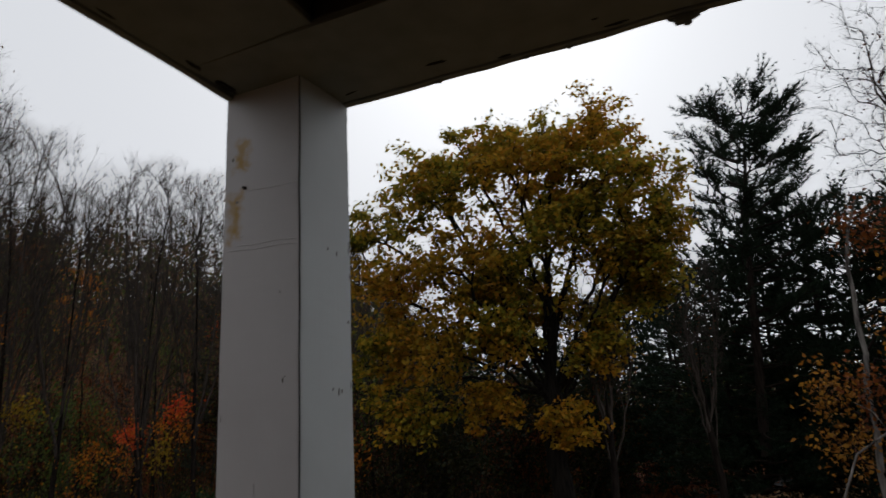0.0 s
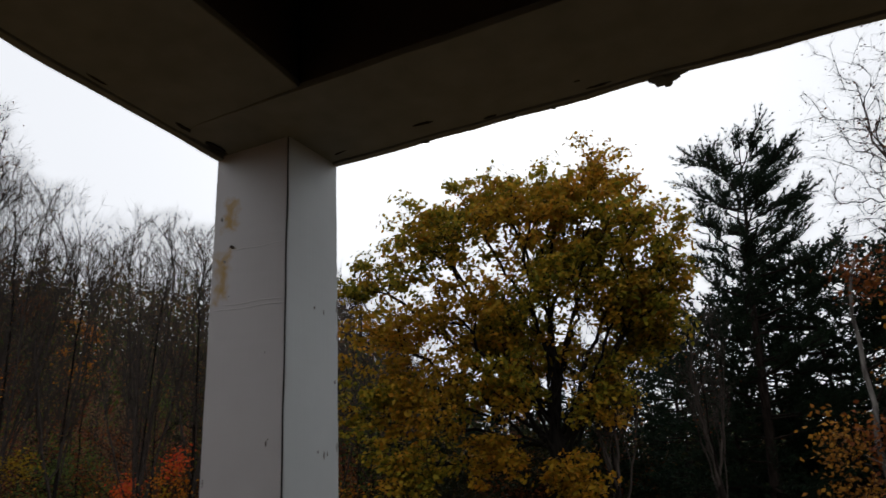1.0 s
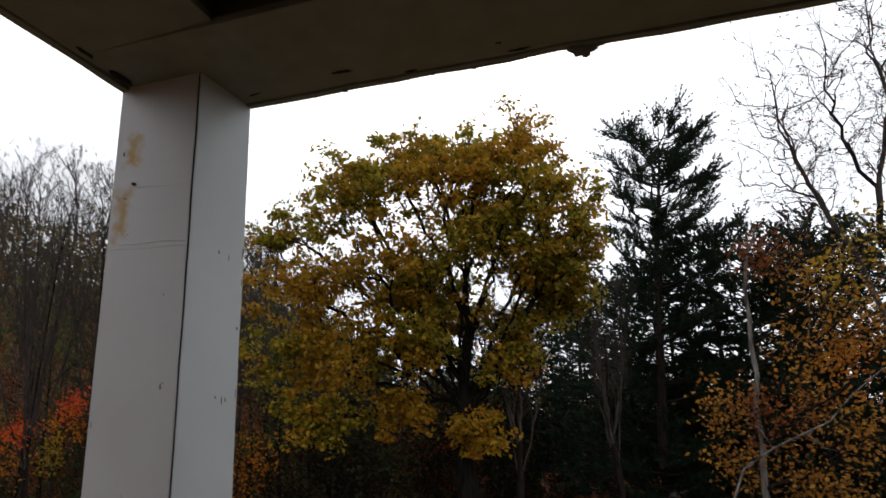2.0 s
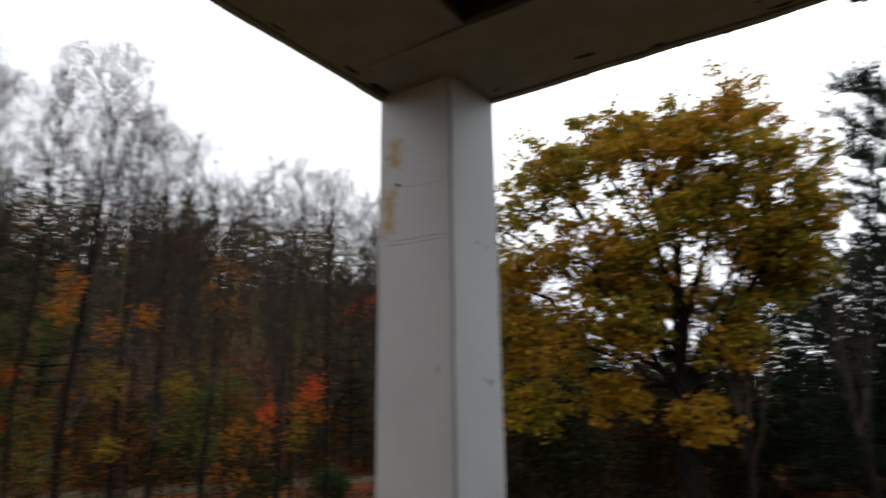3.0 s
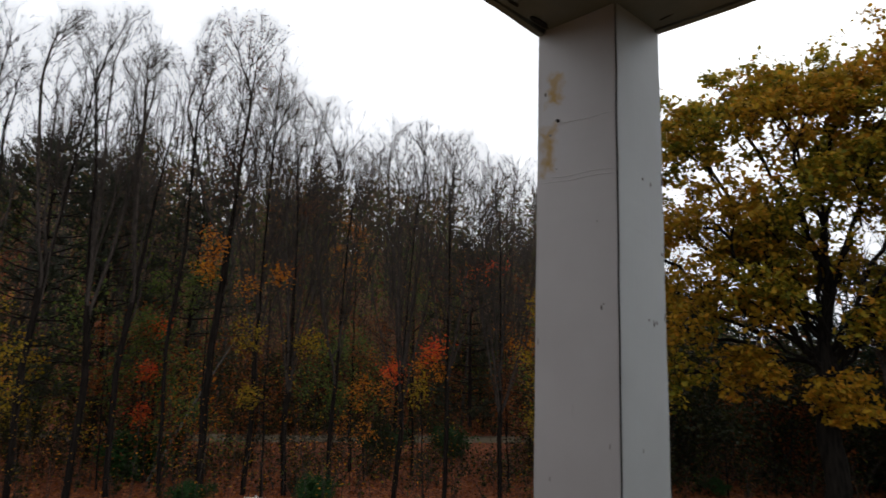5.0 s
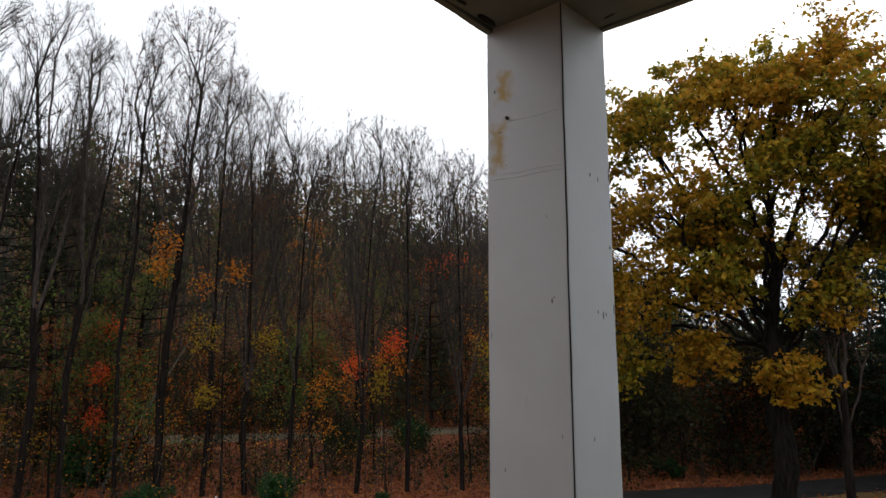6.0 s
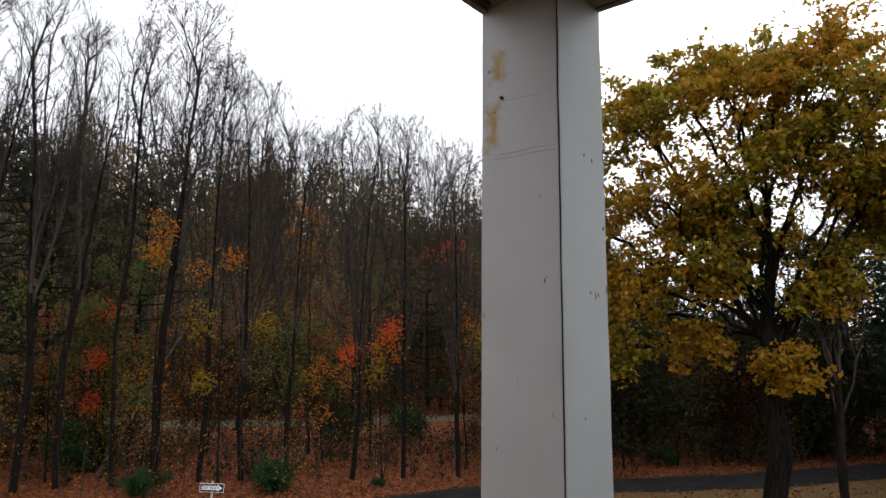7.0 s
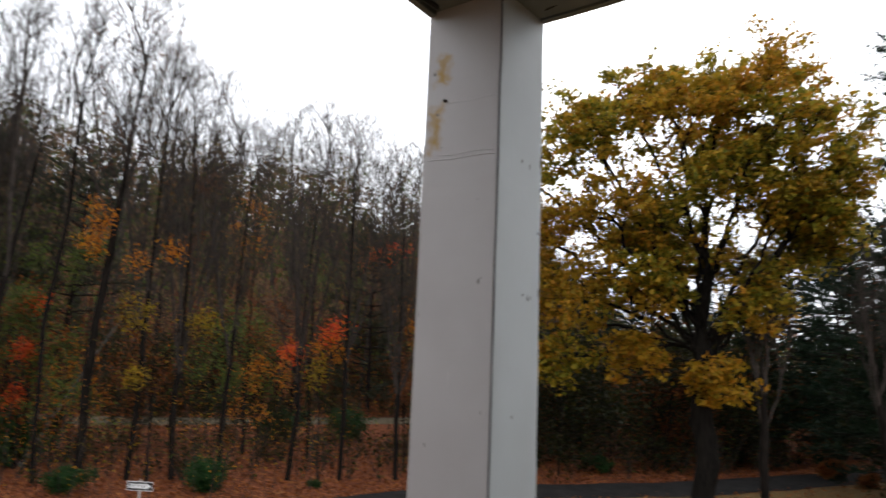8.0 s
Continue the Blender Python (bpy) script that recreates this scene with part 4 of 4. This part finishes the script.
def sapling(seed, h, mat, label, lobes=5, name="sapling", size=0.205, per_lobe=7, per=3, low=0.36):
    r = np.random.default_rng(seed)
    ls = [(r.normal() * h * 0.17, r.normal() * h * 0.17, h * r.uniform(low, 0.97), h * 0.13 + 0.4) for _ in range(lobes)]
    ob = lobed_tree(seed, [(0, 0, -0.1), (r.normal() * 0.2, r.normal() * 0.2, h * 0.5), (r.normal() * 0.4, r.normal() * 0.4, h)], 0.012 + h * 0.0045, ls,
                      per_lobe, 3, mat, size, name, label, BARK, per=per, loose=0.25, fine=False)
    return tagged(ob, group="understorey saplings")


under = [sapling(200, 8, RUSSET_LEAF, "young understorey tree with russet leaves", 9), sapling(201, 7, GREEN_LEAF, "dull green understorey tree among trunks", 9, low=0.12),
         sapling(202, 6, ORANGE_LEAF, "small maple with orange leaves", 5), sapling(203, 7, YELLOW_LEAF, "young tree with yellow leaves", 6),
         sapling(204, 9, RUSSET_LEAF, "tall understorey tree with brown leaves", 11, low=0.15), sapling(205, 9, GREEN_LEAF, "tall dull green understorey tree", 11),
         sapling(206, 7, RUSSET_LEAF, "dense russet thicket tree beside the lane", 12, low=0.05), sapling(207, 7, SHADE_LEAF, "dense thicket tree, leaves darkened for shade", 12, low=0.05)]
for i in range(100):
    a, d, x, y = wood_spot(rng, -8, 125, 40, 62)
    off = across_lane(x, y)
    if off < 3.5 and not (a < radians(30) and d > 45 and off < -4):
        continue
    k = int(rng.choice([0, 0, 1, 2, 4, 4, 5, 5, 7, 7, 7, 7]))
    copy_at(under[k], x, y, rng.uniform(0, 360), rng.uniform(0.75, 1.35))
for i in range(62):                       # the thicket behind the oak, mostly in leaves darkened for shade
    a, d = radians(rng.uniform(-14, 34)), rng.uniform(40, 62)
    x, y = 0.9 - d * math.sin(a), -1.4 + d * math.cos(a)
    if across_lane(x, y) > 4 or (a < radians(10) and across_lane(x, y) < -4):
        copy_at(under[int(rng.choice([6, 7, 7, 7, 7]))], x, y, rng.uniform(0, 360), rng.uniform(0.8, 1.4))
for i in range(44):                       # thicket past the far road, its leaves coloured dark for shade
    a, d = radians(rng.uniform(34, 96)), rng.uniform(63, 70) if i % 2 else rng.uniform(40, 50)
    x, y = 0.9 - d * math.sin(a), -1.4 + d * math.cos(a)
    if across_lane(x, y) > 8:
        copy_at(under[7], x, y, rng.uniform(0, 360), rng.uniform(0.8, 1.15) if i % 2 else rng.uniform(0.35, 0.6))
for k, (x, y) in zip(under, ((-39, 20), (-36, 14), (-40.2, 16.6), (-42, 8), (-37.5, 12.8), (-41, 27), (-16.5, 43), (-12.5, 47))):
    place(k, x, y)


def leafy_sapling(i, lobes, mat, label):
    """A thin young tree that still holds its leaves in a few sprays; lobes in the world."""
    x, y = sum(l[0] for l in lobes) / len(lobes), sum(l[1] for l in lobes) / len(lobes)
    g = ground_z(x, y)
    top = max(l[2] for l in lobes)
    r, own, full = np.random.default_rng(900 + i), [], mat == GREEN_LEAF
    for l in lobes:             # each spray breaks into smaller ragged ones
        for k in range(4):
            ox, oy, oz = r.normal(size=3) * l[3] * np.array([0.65, 0.65, 0.5])
            own.append((l[0] - x + ox, l[1] - y + oy, l[2] - g + oz, l[3] * (r.uniform(0.5, 0.85) if full else r.uniform(0.25, 0.5)), *l[4:]))
    ob = lobed_tree(400 + i, [(0.3, 0.2, -0.1), (0.1, 0, (top - g) * 0.5), (0, 0, top - g)], 0.02 + 0.004 * top, own, 8 if full else 4, 3, mat, 0.15, "sapling", label, BARK, per=6 if full else 3, loose=0.24)
    place(ob, x, y)


leafy_sapling(0, [(-25.7, 22.9, 7.5, 0.65), (-25.9, 22.7, 6.6, 0.7, ORANGE_LEAF), (-26.0, 22.6, 5.6, 0.75, YELLOW_LEAF), (-27.0, 21.5, 6.5, 0.5)], RED_LEAF,
              "small maple with red, orange and yellow leaves")
leafy_sapling(1, [(-29.4, 14.2, 7.7, 0.6), (-29.1, 14.7, 10.3, 1.0, ORANGE_LEAF), (-28.0, 16.6, 7.8, 0.4), (-29.5, 14.3, 5.0, 0.5)], YELLOW_LEAF, "thin young tree with yellow and orange sprays")
leafy_sapling(2, [(-36.6, 12.6, 8.4, 0.55), (-36.8, 12.2, 3.7, 0.45), (-36.7, 12.4, 6.0, 0.35)], RED_LEAF, "thin young maple with red sprays")
leafy_sapling(3, [(-31.3, 22.4, 3.6, 1.2), (-31.2, 22.6, 5.2, 0.7)], ORANGE_LEAF, "low young maple with orange leaves")
leafy_sapling(4, [(-31.1, 13.0, 12.3, 0.6), (-31.4, 12.7, 11.0, 0.4)], ORANGE_LEAF, "slender young tree with orange leaves high up")
leafy_sapling(5, [(-34.9, 24.3, 15.8, 1.6), (-35.1, 24.0, 13.5, 1.0)], ORANGE_LEAF, "tall young maple with orange crown")
leafy_sapling(6, [(-37.9, 14.9, 10.7, 1.2), (-38.0, 11.7, 6.5, 1.9), (-37.0, 12.5, 8.5, 1.3)], GREEN_LEAF, "understorey tree still in green leaf")
leafy_sapling(7, [(-28.9, 2.3, 10.1, 1.4), (-28.8, 3.4, 7.5, 1.3), (-28.9, 2.5, 5.6, 1.6), (-29.6, 4.4, 5.2, 1.2), (-28.9, 1.5, 8.0, 1.2)], YELLOW_LEAF, "young tree with yellow-green leaves beside the lane")
leafy_sapling(8, [(-35.2, 23.9, 7.1, 1.8), (-34.8, 24.4, 5.0, 1.3)], GREEN_LEAF, "broad young tree still in green leaf")
leafy_sapling(9, [(-25.9, 28.3, 7.1, 1.6), (-26.2, 28.0, 5.0, 1.3), (-26.5, 30.5, 8.9, 1.2, ORANGE_LEAF)], RUSSET_LEAF, "young oak with russet and orange leaves")
leafy_sapling(10, [(-19.8, 24.4, 9.3, 0.7), (-20.0, 24.2, 7.0, 0.6), (-20.1, 24.0, 4.6, 0.6)], YELLOW_LEAF, "thin young tree with sparse yellow leaves")
leafy_sapling(11, [(-34.0, 18.3, 14.9, 1.6), (-36.0, 21.0, 17.0, 1.4), (-33.6, 18.6, 12.0, 1.3)], RUSSET_LEAF, "tall young tree with russet leaves")
leafy_sapling(12, [(-35.5, 9.9, 7.9, 0.8), (-35.6, 9.7, 5.5, 0.6)], RUSSET_LEAF, "thin young maple with brown-red sprays")
leafy_sapling(13, [(-32.6, 24.1, 8.5, 1.5), (-32.9, 23.8, 6.2, 1.4), (-30.7, 32.2, 14.5, 1.1, RED_LEAF)], RUSSET_LEAF, "young tree with russet and red leaves")


def bush(seed, rad, mat, label):
    r = np.random.default_rng(seed)
    ls = [(r.normal() * rad * 0.35, r.normal() * rad * 0.35, rad * r.uniform(0.35, 1.1), rad * 0.55) for _ in range(7)]
    return lobed_tree(seed, [(0, 0, -0.1), (0, 0, rad * 0.5), (0, 0, rad)], 0.04, ls, 12, 4, mat, 0.11, "bush", label, BARK, "bush", per=7, loose=0.1, fine=False)


green = bush(301, 1.0, EVERGREEN, "rounded glossy evergreen bush among fallen leaves")
place(green, -26.9, 17.1)
tagged(green, group="evergreen bushes")
for x, y, s in ((-37.5, 12.6, 1.9), (-29.8, 12.0, 0.8), (-38.3, 29.6, 1.5), (-36.1, 34.6, 1.6), (-17.4, 36.9, 0.7), (-24.5, 21.2, 0.3)):
    copy_at(green, x, y, 40 * x, s, "dark evergreen bush among fallen leaves")

brush = bush(302, 0.7, RUSSET_LEAF, "low brown brush on the grass by the lane")
BRUSH = (-7.0, 45.0)
place(brush, *BRUSH)
copy_at(brush, BRUSH[0] + 2.2, BRUSH[1] - 1.0, 80, 0.8)


def build_leaning_trunk():
    """A dead pale trunk leaning among the trees."""
    v, f = [], []
    tube(v, f, [(-36.6, 12.7, -0.1), (-36.17, 13.67, 2.2), (-35.6, 14.95, 5.2), (-35.0, 16.3, 8.0)], [0.10, 0.085, 0.06, 0.03], 7)
    tagged(new("dead_tree", mesh_from("dead_tree", v, f, BARK_PALE, True)), "pale dead tree leaning among the trunks", "tree")


build_leaning_trunk()

# pines deep in the woods, their greyed needles standing for haze
wood_pine = pine_tree(6, 19, 0.25, 4.2, "pine_tree", "dark pine deep in the woods", 0.2, 0.8, crown=0.35, needles=4, blade=0.045, gap=1.0, leaf=HAZE_NEEDLE)
place(wood_pine, -41.6, 7.4, 0, 0.97)
for x, y, s in ((-44.2, 17.2, 0.95), (8, 46, 0.9), (-43, 11, 0.95), (-33.0, 33.0, 0.8)):
    copy_at(wood_pine, x, y, 50 * s * x, s)


def near_line(line, x, y):
    return min(math.hypot(x - p.x, y - p.y) for p in line)


def build_far_woods():
    """The woods beyond, too dense to count, and unseen trees behind the house against low sky light."""
    r = np.random.default_rng(9)
    road = smooth_line(BACK_ROAD, 4)
    v, f, leaves, sizes = [], [], [], []
    for i in range(1200):
        # Trees at 118 to 300 degrees are unseen, added to block low sky light.
        a = radians(r.uniform(-60, 118) if i < 740 else r.uniform(118, 300) if i < 960 else r.uniform(24, 118))
        thick = math.degrees(a) > 33
        d = r.uniform(104, 126) if i >= 960 else r.uniform(66, 80) if thick and i % 3 == 0 and 40 < math.degrees(a) < 70 else r.uniform(50, 72) if thick and i % 3 == 0 else 68 + 56 * r.uniform(0, 1) ** 0.8
        x, y = 0.9 - d * math.sin(a), -1.4 + d * math.cos(a)
        if near_line(road, x, y) < 5 or (math.degrees(a) < 118 and across_lane(x, y) < 5):
            continue
        h, z = r.uniform(16, 25) * (0.6 if -20 < math.degrees(a) < 30 else 0.5 if 79 < math.degrees(a) < 118 else 0.84), ground_z(x, y)
        tube(v, f, [(x, y, z - 0.3), (x + r.normal() * 0.3, y, z + h * 0.5), (x + r.normal() * 0.6, y, z + h)], (0.16, 0.11, 0.03), 4)
        for k in range(24 if 20 < math.degrees(a) < 118 else 8):
            u = r.uniform(0.4, 0.97)
            b = np.array([x, y, z + h * u])
            w = unit(np.array([r.normal(), r.normal(), 1.5])) * r.uniform(0.8, 1.5)
            tube(v, f, [b, b + w * 1.4, b + w * 2.8 + [0, 0, 0.5]], (0.04, 0.024, 0.008), 3)
        near = d < 82 and thick
        for k in range(80 if near else 64):
            hazy = r.uniform(0.0, 1.0) ** 1.1 * (0.80 if near else 0.62 if i >= 960 else 0.82)
            leaves.append((x + r.normal() * 1.7, y + r.normal() * 1.7, z + h * hazy))
            sizes.append(0.62 if i >= 960 else (0.26 if near else 0.34 + 0.36 * (1 - hazy)) * (1 if near else d / 80))
    w = tagged(new("far_woods"), "distant grey-brown autumn woods", "woods", kind="stuff")
    part("trunks", mesh_from("trunks", v, f, TWIG, False), w)
    c = np.repeat(np.array(leaves), 4, axis=0)
    c += r.normal(size=c.shape) * 0.6
    order = r.permutation(len(c))
    c, size = c[order], np.repeat(np.array(sizes), 4)[order]
    half = len(c) * 52 // 100
    part("faded_foliage", fast_mesh("faded_foliage", *leaf_quads(c[:half], size[:half], r), FADED_LEAF), w)
    part("green_foliage", fast_mesh("green_foliage", *leaf_quads(c[half:], size[half:], r), GREEN_LEAF), w)


build_far_woods()


def build_undergrowth():
    """Thin brush and briars over the fallen leaves between the trunks."""
    r = np.random.default_rng(14)
    v, f, leaves = [], [], []
    for i in range(1320):
        beyond = i >= 760           # taller brush past the far road and behind the oak
        a = radians(r.uniform(8, 100) if i < 760 else r.uniform(36, 74) if i < 1080 else r.uniform(5, 37))
        d = r.uniform(35, 62) if i < 760 else r.uniform(66, 84) if i < 1080 else r.uniform(44, 66)
        x, y = 0.9 - d * math.sin(a), -1.4 + d * math.cos(a)
        if across_lane(x, y) < 2.5 or (40 < math.degrees(a) < 70 and d > 50 and not beyond):
            continue
        z, h = ground_z(x, y), r.uniform(2.0, 5.5) if beyond else r.uniform(0.5, 2.4)
        for k in range(5):
            w = np.array([r.normal() * 0.35, r.normal() * 0.35, 1.0])
            tube(v, f, [np.array([x, y, z - 0.05]), np.array([x, y, z]) + w * h * 0.55, np.array([x, y, z]) + w * h + [0, 0, -0.1]], (0.014, 0.009, 0.004), 3)
        for k in range(110 if beyond else 34):
            u = r.uniform(0.1, 1.05)
            leaves.append((x + r.normal() * 0.4 * h * u, y + r.normal() * 0.4 * h * u, z + h * u))
    sprigs = []
    for i in range(130):            # thin whips that still hold a few bright leaves
        a, d = radians(r.uniform(34, 88)), r.uniform(29, 42)
        x, y = 0.9 - d * math.sin(a), -1.4 + d * math.cos(a)
        if across_lane(x, y) < 2.0:
            continue
        p, w = np.array([x, y, ground_z(x, y) - 0.05]), np.array([r.normal() * 0.12, r.normal() * 0.12, 1.0])
        h = r.uniform(2.5, 8.0)
        tube(v, f, [p, p + w * h * 0.5, p + w * h + [r.normal() * 0.3, r.normal() * 0.3, 0]], (0.018, 0.012, 0.004), 3)
        for k in range(30):
            sprigs.append(p + w * h * r.uniform(0.2, 1.0) + r.normal(size=3) * [0.5, 0.5, 0.25])
    brush = tagged(new("undergrowth"), "thin brown brush and briars between the trunks", "undergrowth", kind="stuff")
    part("stems", mesh_from("stems", v, f, TWIG, False), brush)
    c = np.array(leaves)[r.permutation(len(leaves))]
    k, t = len(c) // 5, np.array(sprigs)
    part("yellow_leaves", fast_mesh("yellow_leaves", *leaf_quads(t[::2], 0.10, r), YELLOW_LEAF), brush)
    part("orange_leaves", fast_mesh("orange_leaves", *leaf_quads(t[1::2], 0.10, r), ORANGE_LEAF), brush)
    part("brown_leaves", fast_mesh("brown_leaves", *leaf_quads(c[:k], 0.14, r), RUSSET_LEAF), brush)
    # Leaves low between the trunks, with shade put into their colour.
    part("shade_leaves", fast_mesh("shade_leaves", *leaf_quads(c[k:4 * k], 0.19, r), SHADE_LEAF), brush)
    part("green_leaves", fast_mesh("green_leaves", *leaf_quads(c[4 * k:], 0.14, r), GREEN_LEAF), brush)


build_undergrowth()


def build_litter():
    r = np.random.default_rng(4)
    pts = []
    while len(pts) < 28000:
        a, d = radians(r.uniform(0, 85)), r.uniform(26, 58)
        x, y = 0.9 - d * math.sin(a), -1.4 + d * math.cos(a)
        if across_lane(x, y) > 1.2 or r.random() < 0.45:
            pts.append((x, y, ground_z(x, y) + 0.04))
    v, f = leaf_quads(np.array(pts), 0.16, r, 0.0)
    tagged(new("fallen_leaves", fast_mesh("fallen_leaves", v, f, LITTER_LEAF)), "fallen orange and brown leaves under the trees", "leaves", kind="stuff")


build_litter()


# ---- the one-way sign ----
def build_sign():
    x, y = -18.39, 9.21
    z = ground_z(x, y)
    sign = new("street_sign")
    tagged(sign, "black and white one-way arrow sign on a metal post", "sign")
    white, n, l, b = material("white sign paint", 0.4)
    b.inputs["Base Color"].default_value = (0.78, 0.78, 0.78, 1)
    black, n, l, b = material("black sign paint", 0.4)
    b.inputs["Base Color"].default_value = (0.012, 0.012, 0.012, 1)
    steel = speckled("galvanised steel", (0.35, 0.36, 0.36), (0.5, 0.5, 0.5), 30, 0.4, 0.001)
    board("post", -0.03, 0.03, 0.006, 0.04, -0.8, 2.45, steel, sign, 0.003)
    board("plate", -0.455, 0.455, -0.003, 0.003, 2.07, 2.375, white, sign, 0.001)
    board("panel", -0.437, 0.437, -0.0065, -0.0035, 2.088, 2.357, black, sign, 0.0)
    pts = [(-0.38, 2.15), (0.20, 2.15), (0.20, 2.105), (0.40, 2.2225), (0.20, 2.34), (0.20, 2.295), (-0.38, 2.295)]
    part("arrow", mesh_from("arrow", [(a, -0.010, c) for a, c in pts], [tuple(range(7))], white), sign)
    for bz in (2.115, 2.33):
        bm = bmesh.new()
        bmesh.ops.create_cone(bm, cap_ends=True, segments=8, radius1=0.012, radius2=0.010, depth=0.008,
                              matrix=Matrix.Translation((0, -0.013, bz)) @ Matrix.Rotation(radians(90), 4, "X"))
        part("bolt", bm_mesh("bolt", bm, steel), sign)
    cu = bpy.data.curves.new("lettering", "FONT")
    cu.body, cu.size, cu.align_x, cu.align_y = "ONE WAY", 0.15, "CENTER", "CENTER"
    cu.materials.append(black)
    t = new("lettering", cu)
    t.parent, t.location, t.rotation_euler = sign, (-0.09, -0.0135, 2.2225), (radians(90), 0, 0)
    sign.matrix_basis = pose(x, y, z + 0.38, 0, 0, 36) @ Matrix.Scale(0.83, 4)


build_sign()
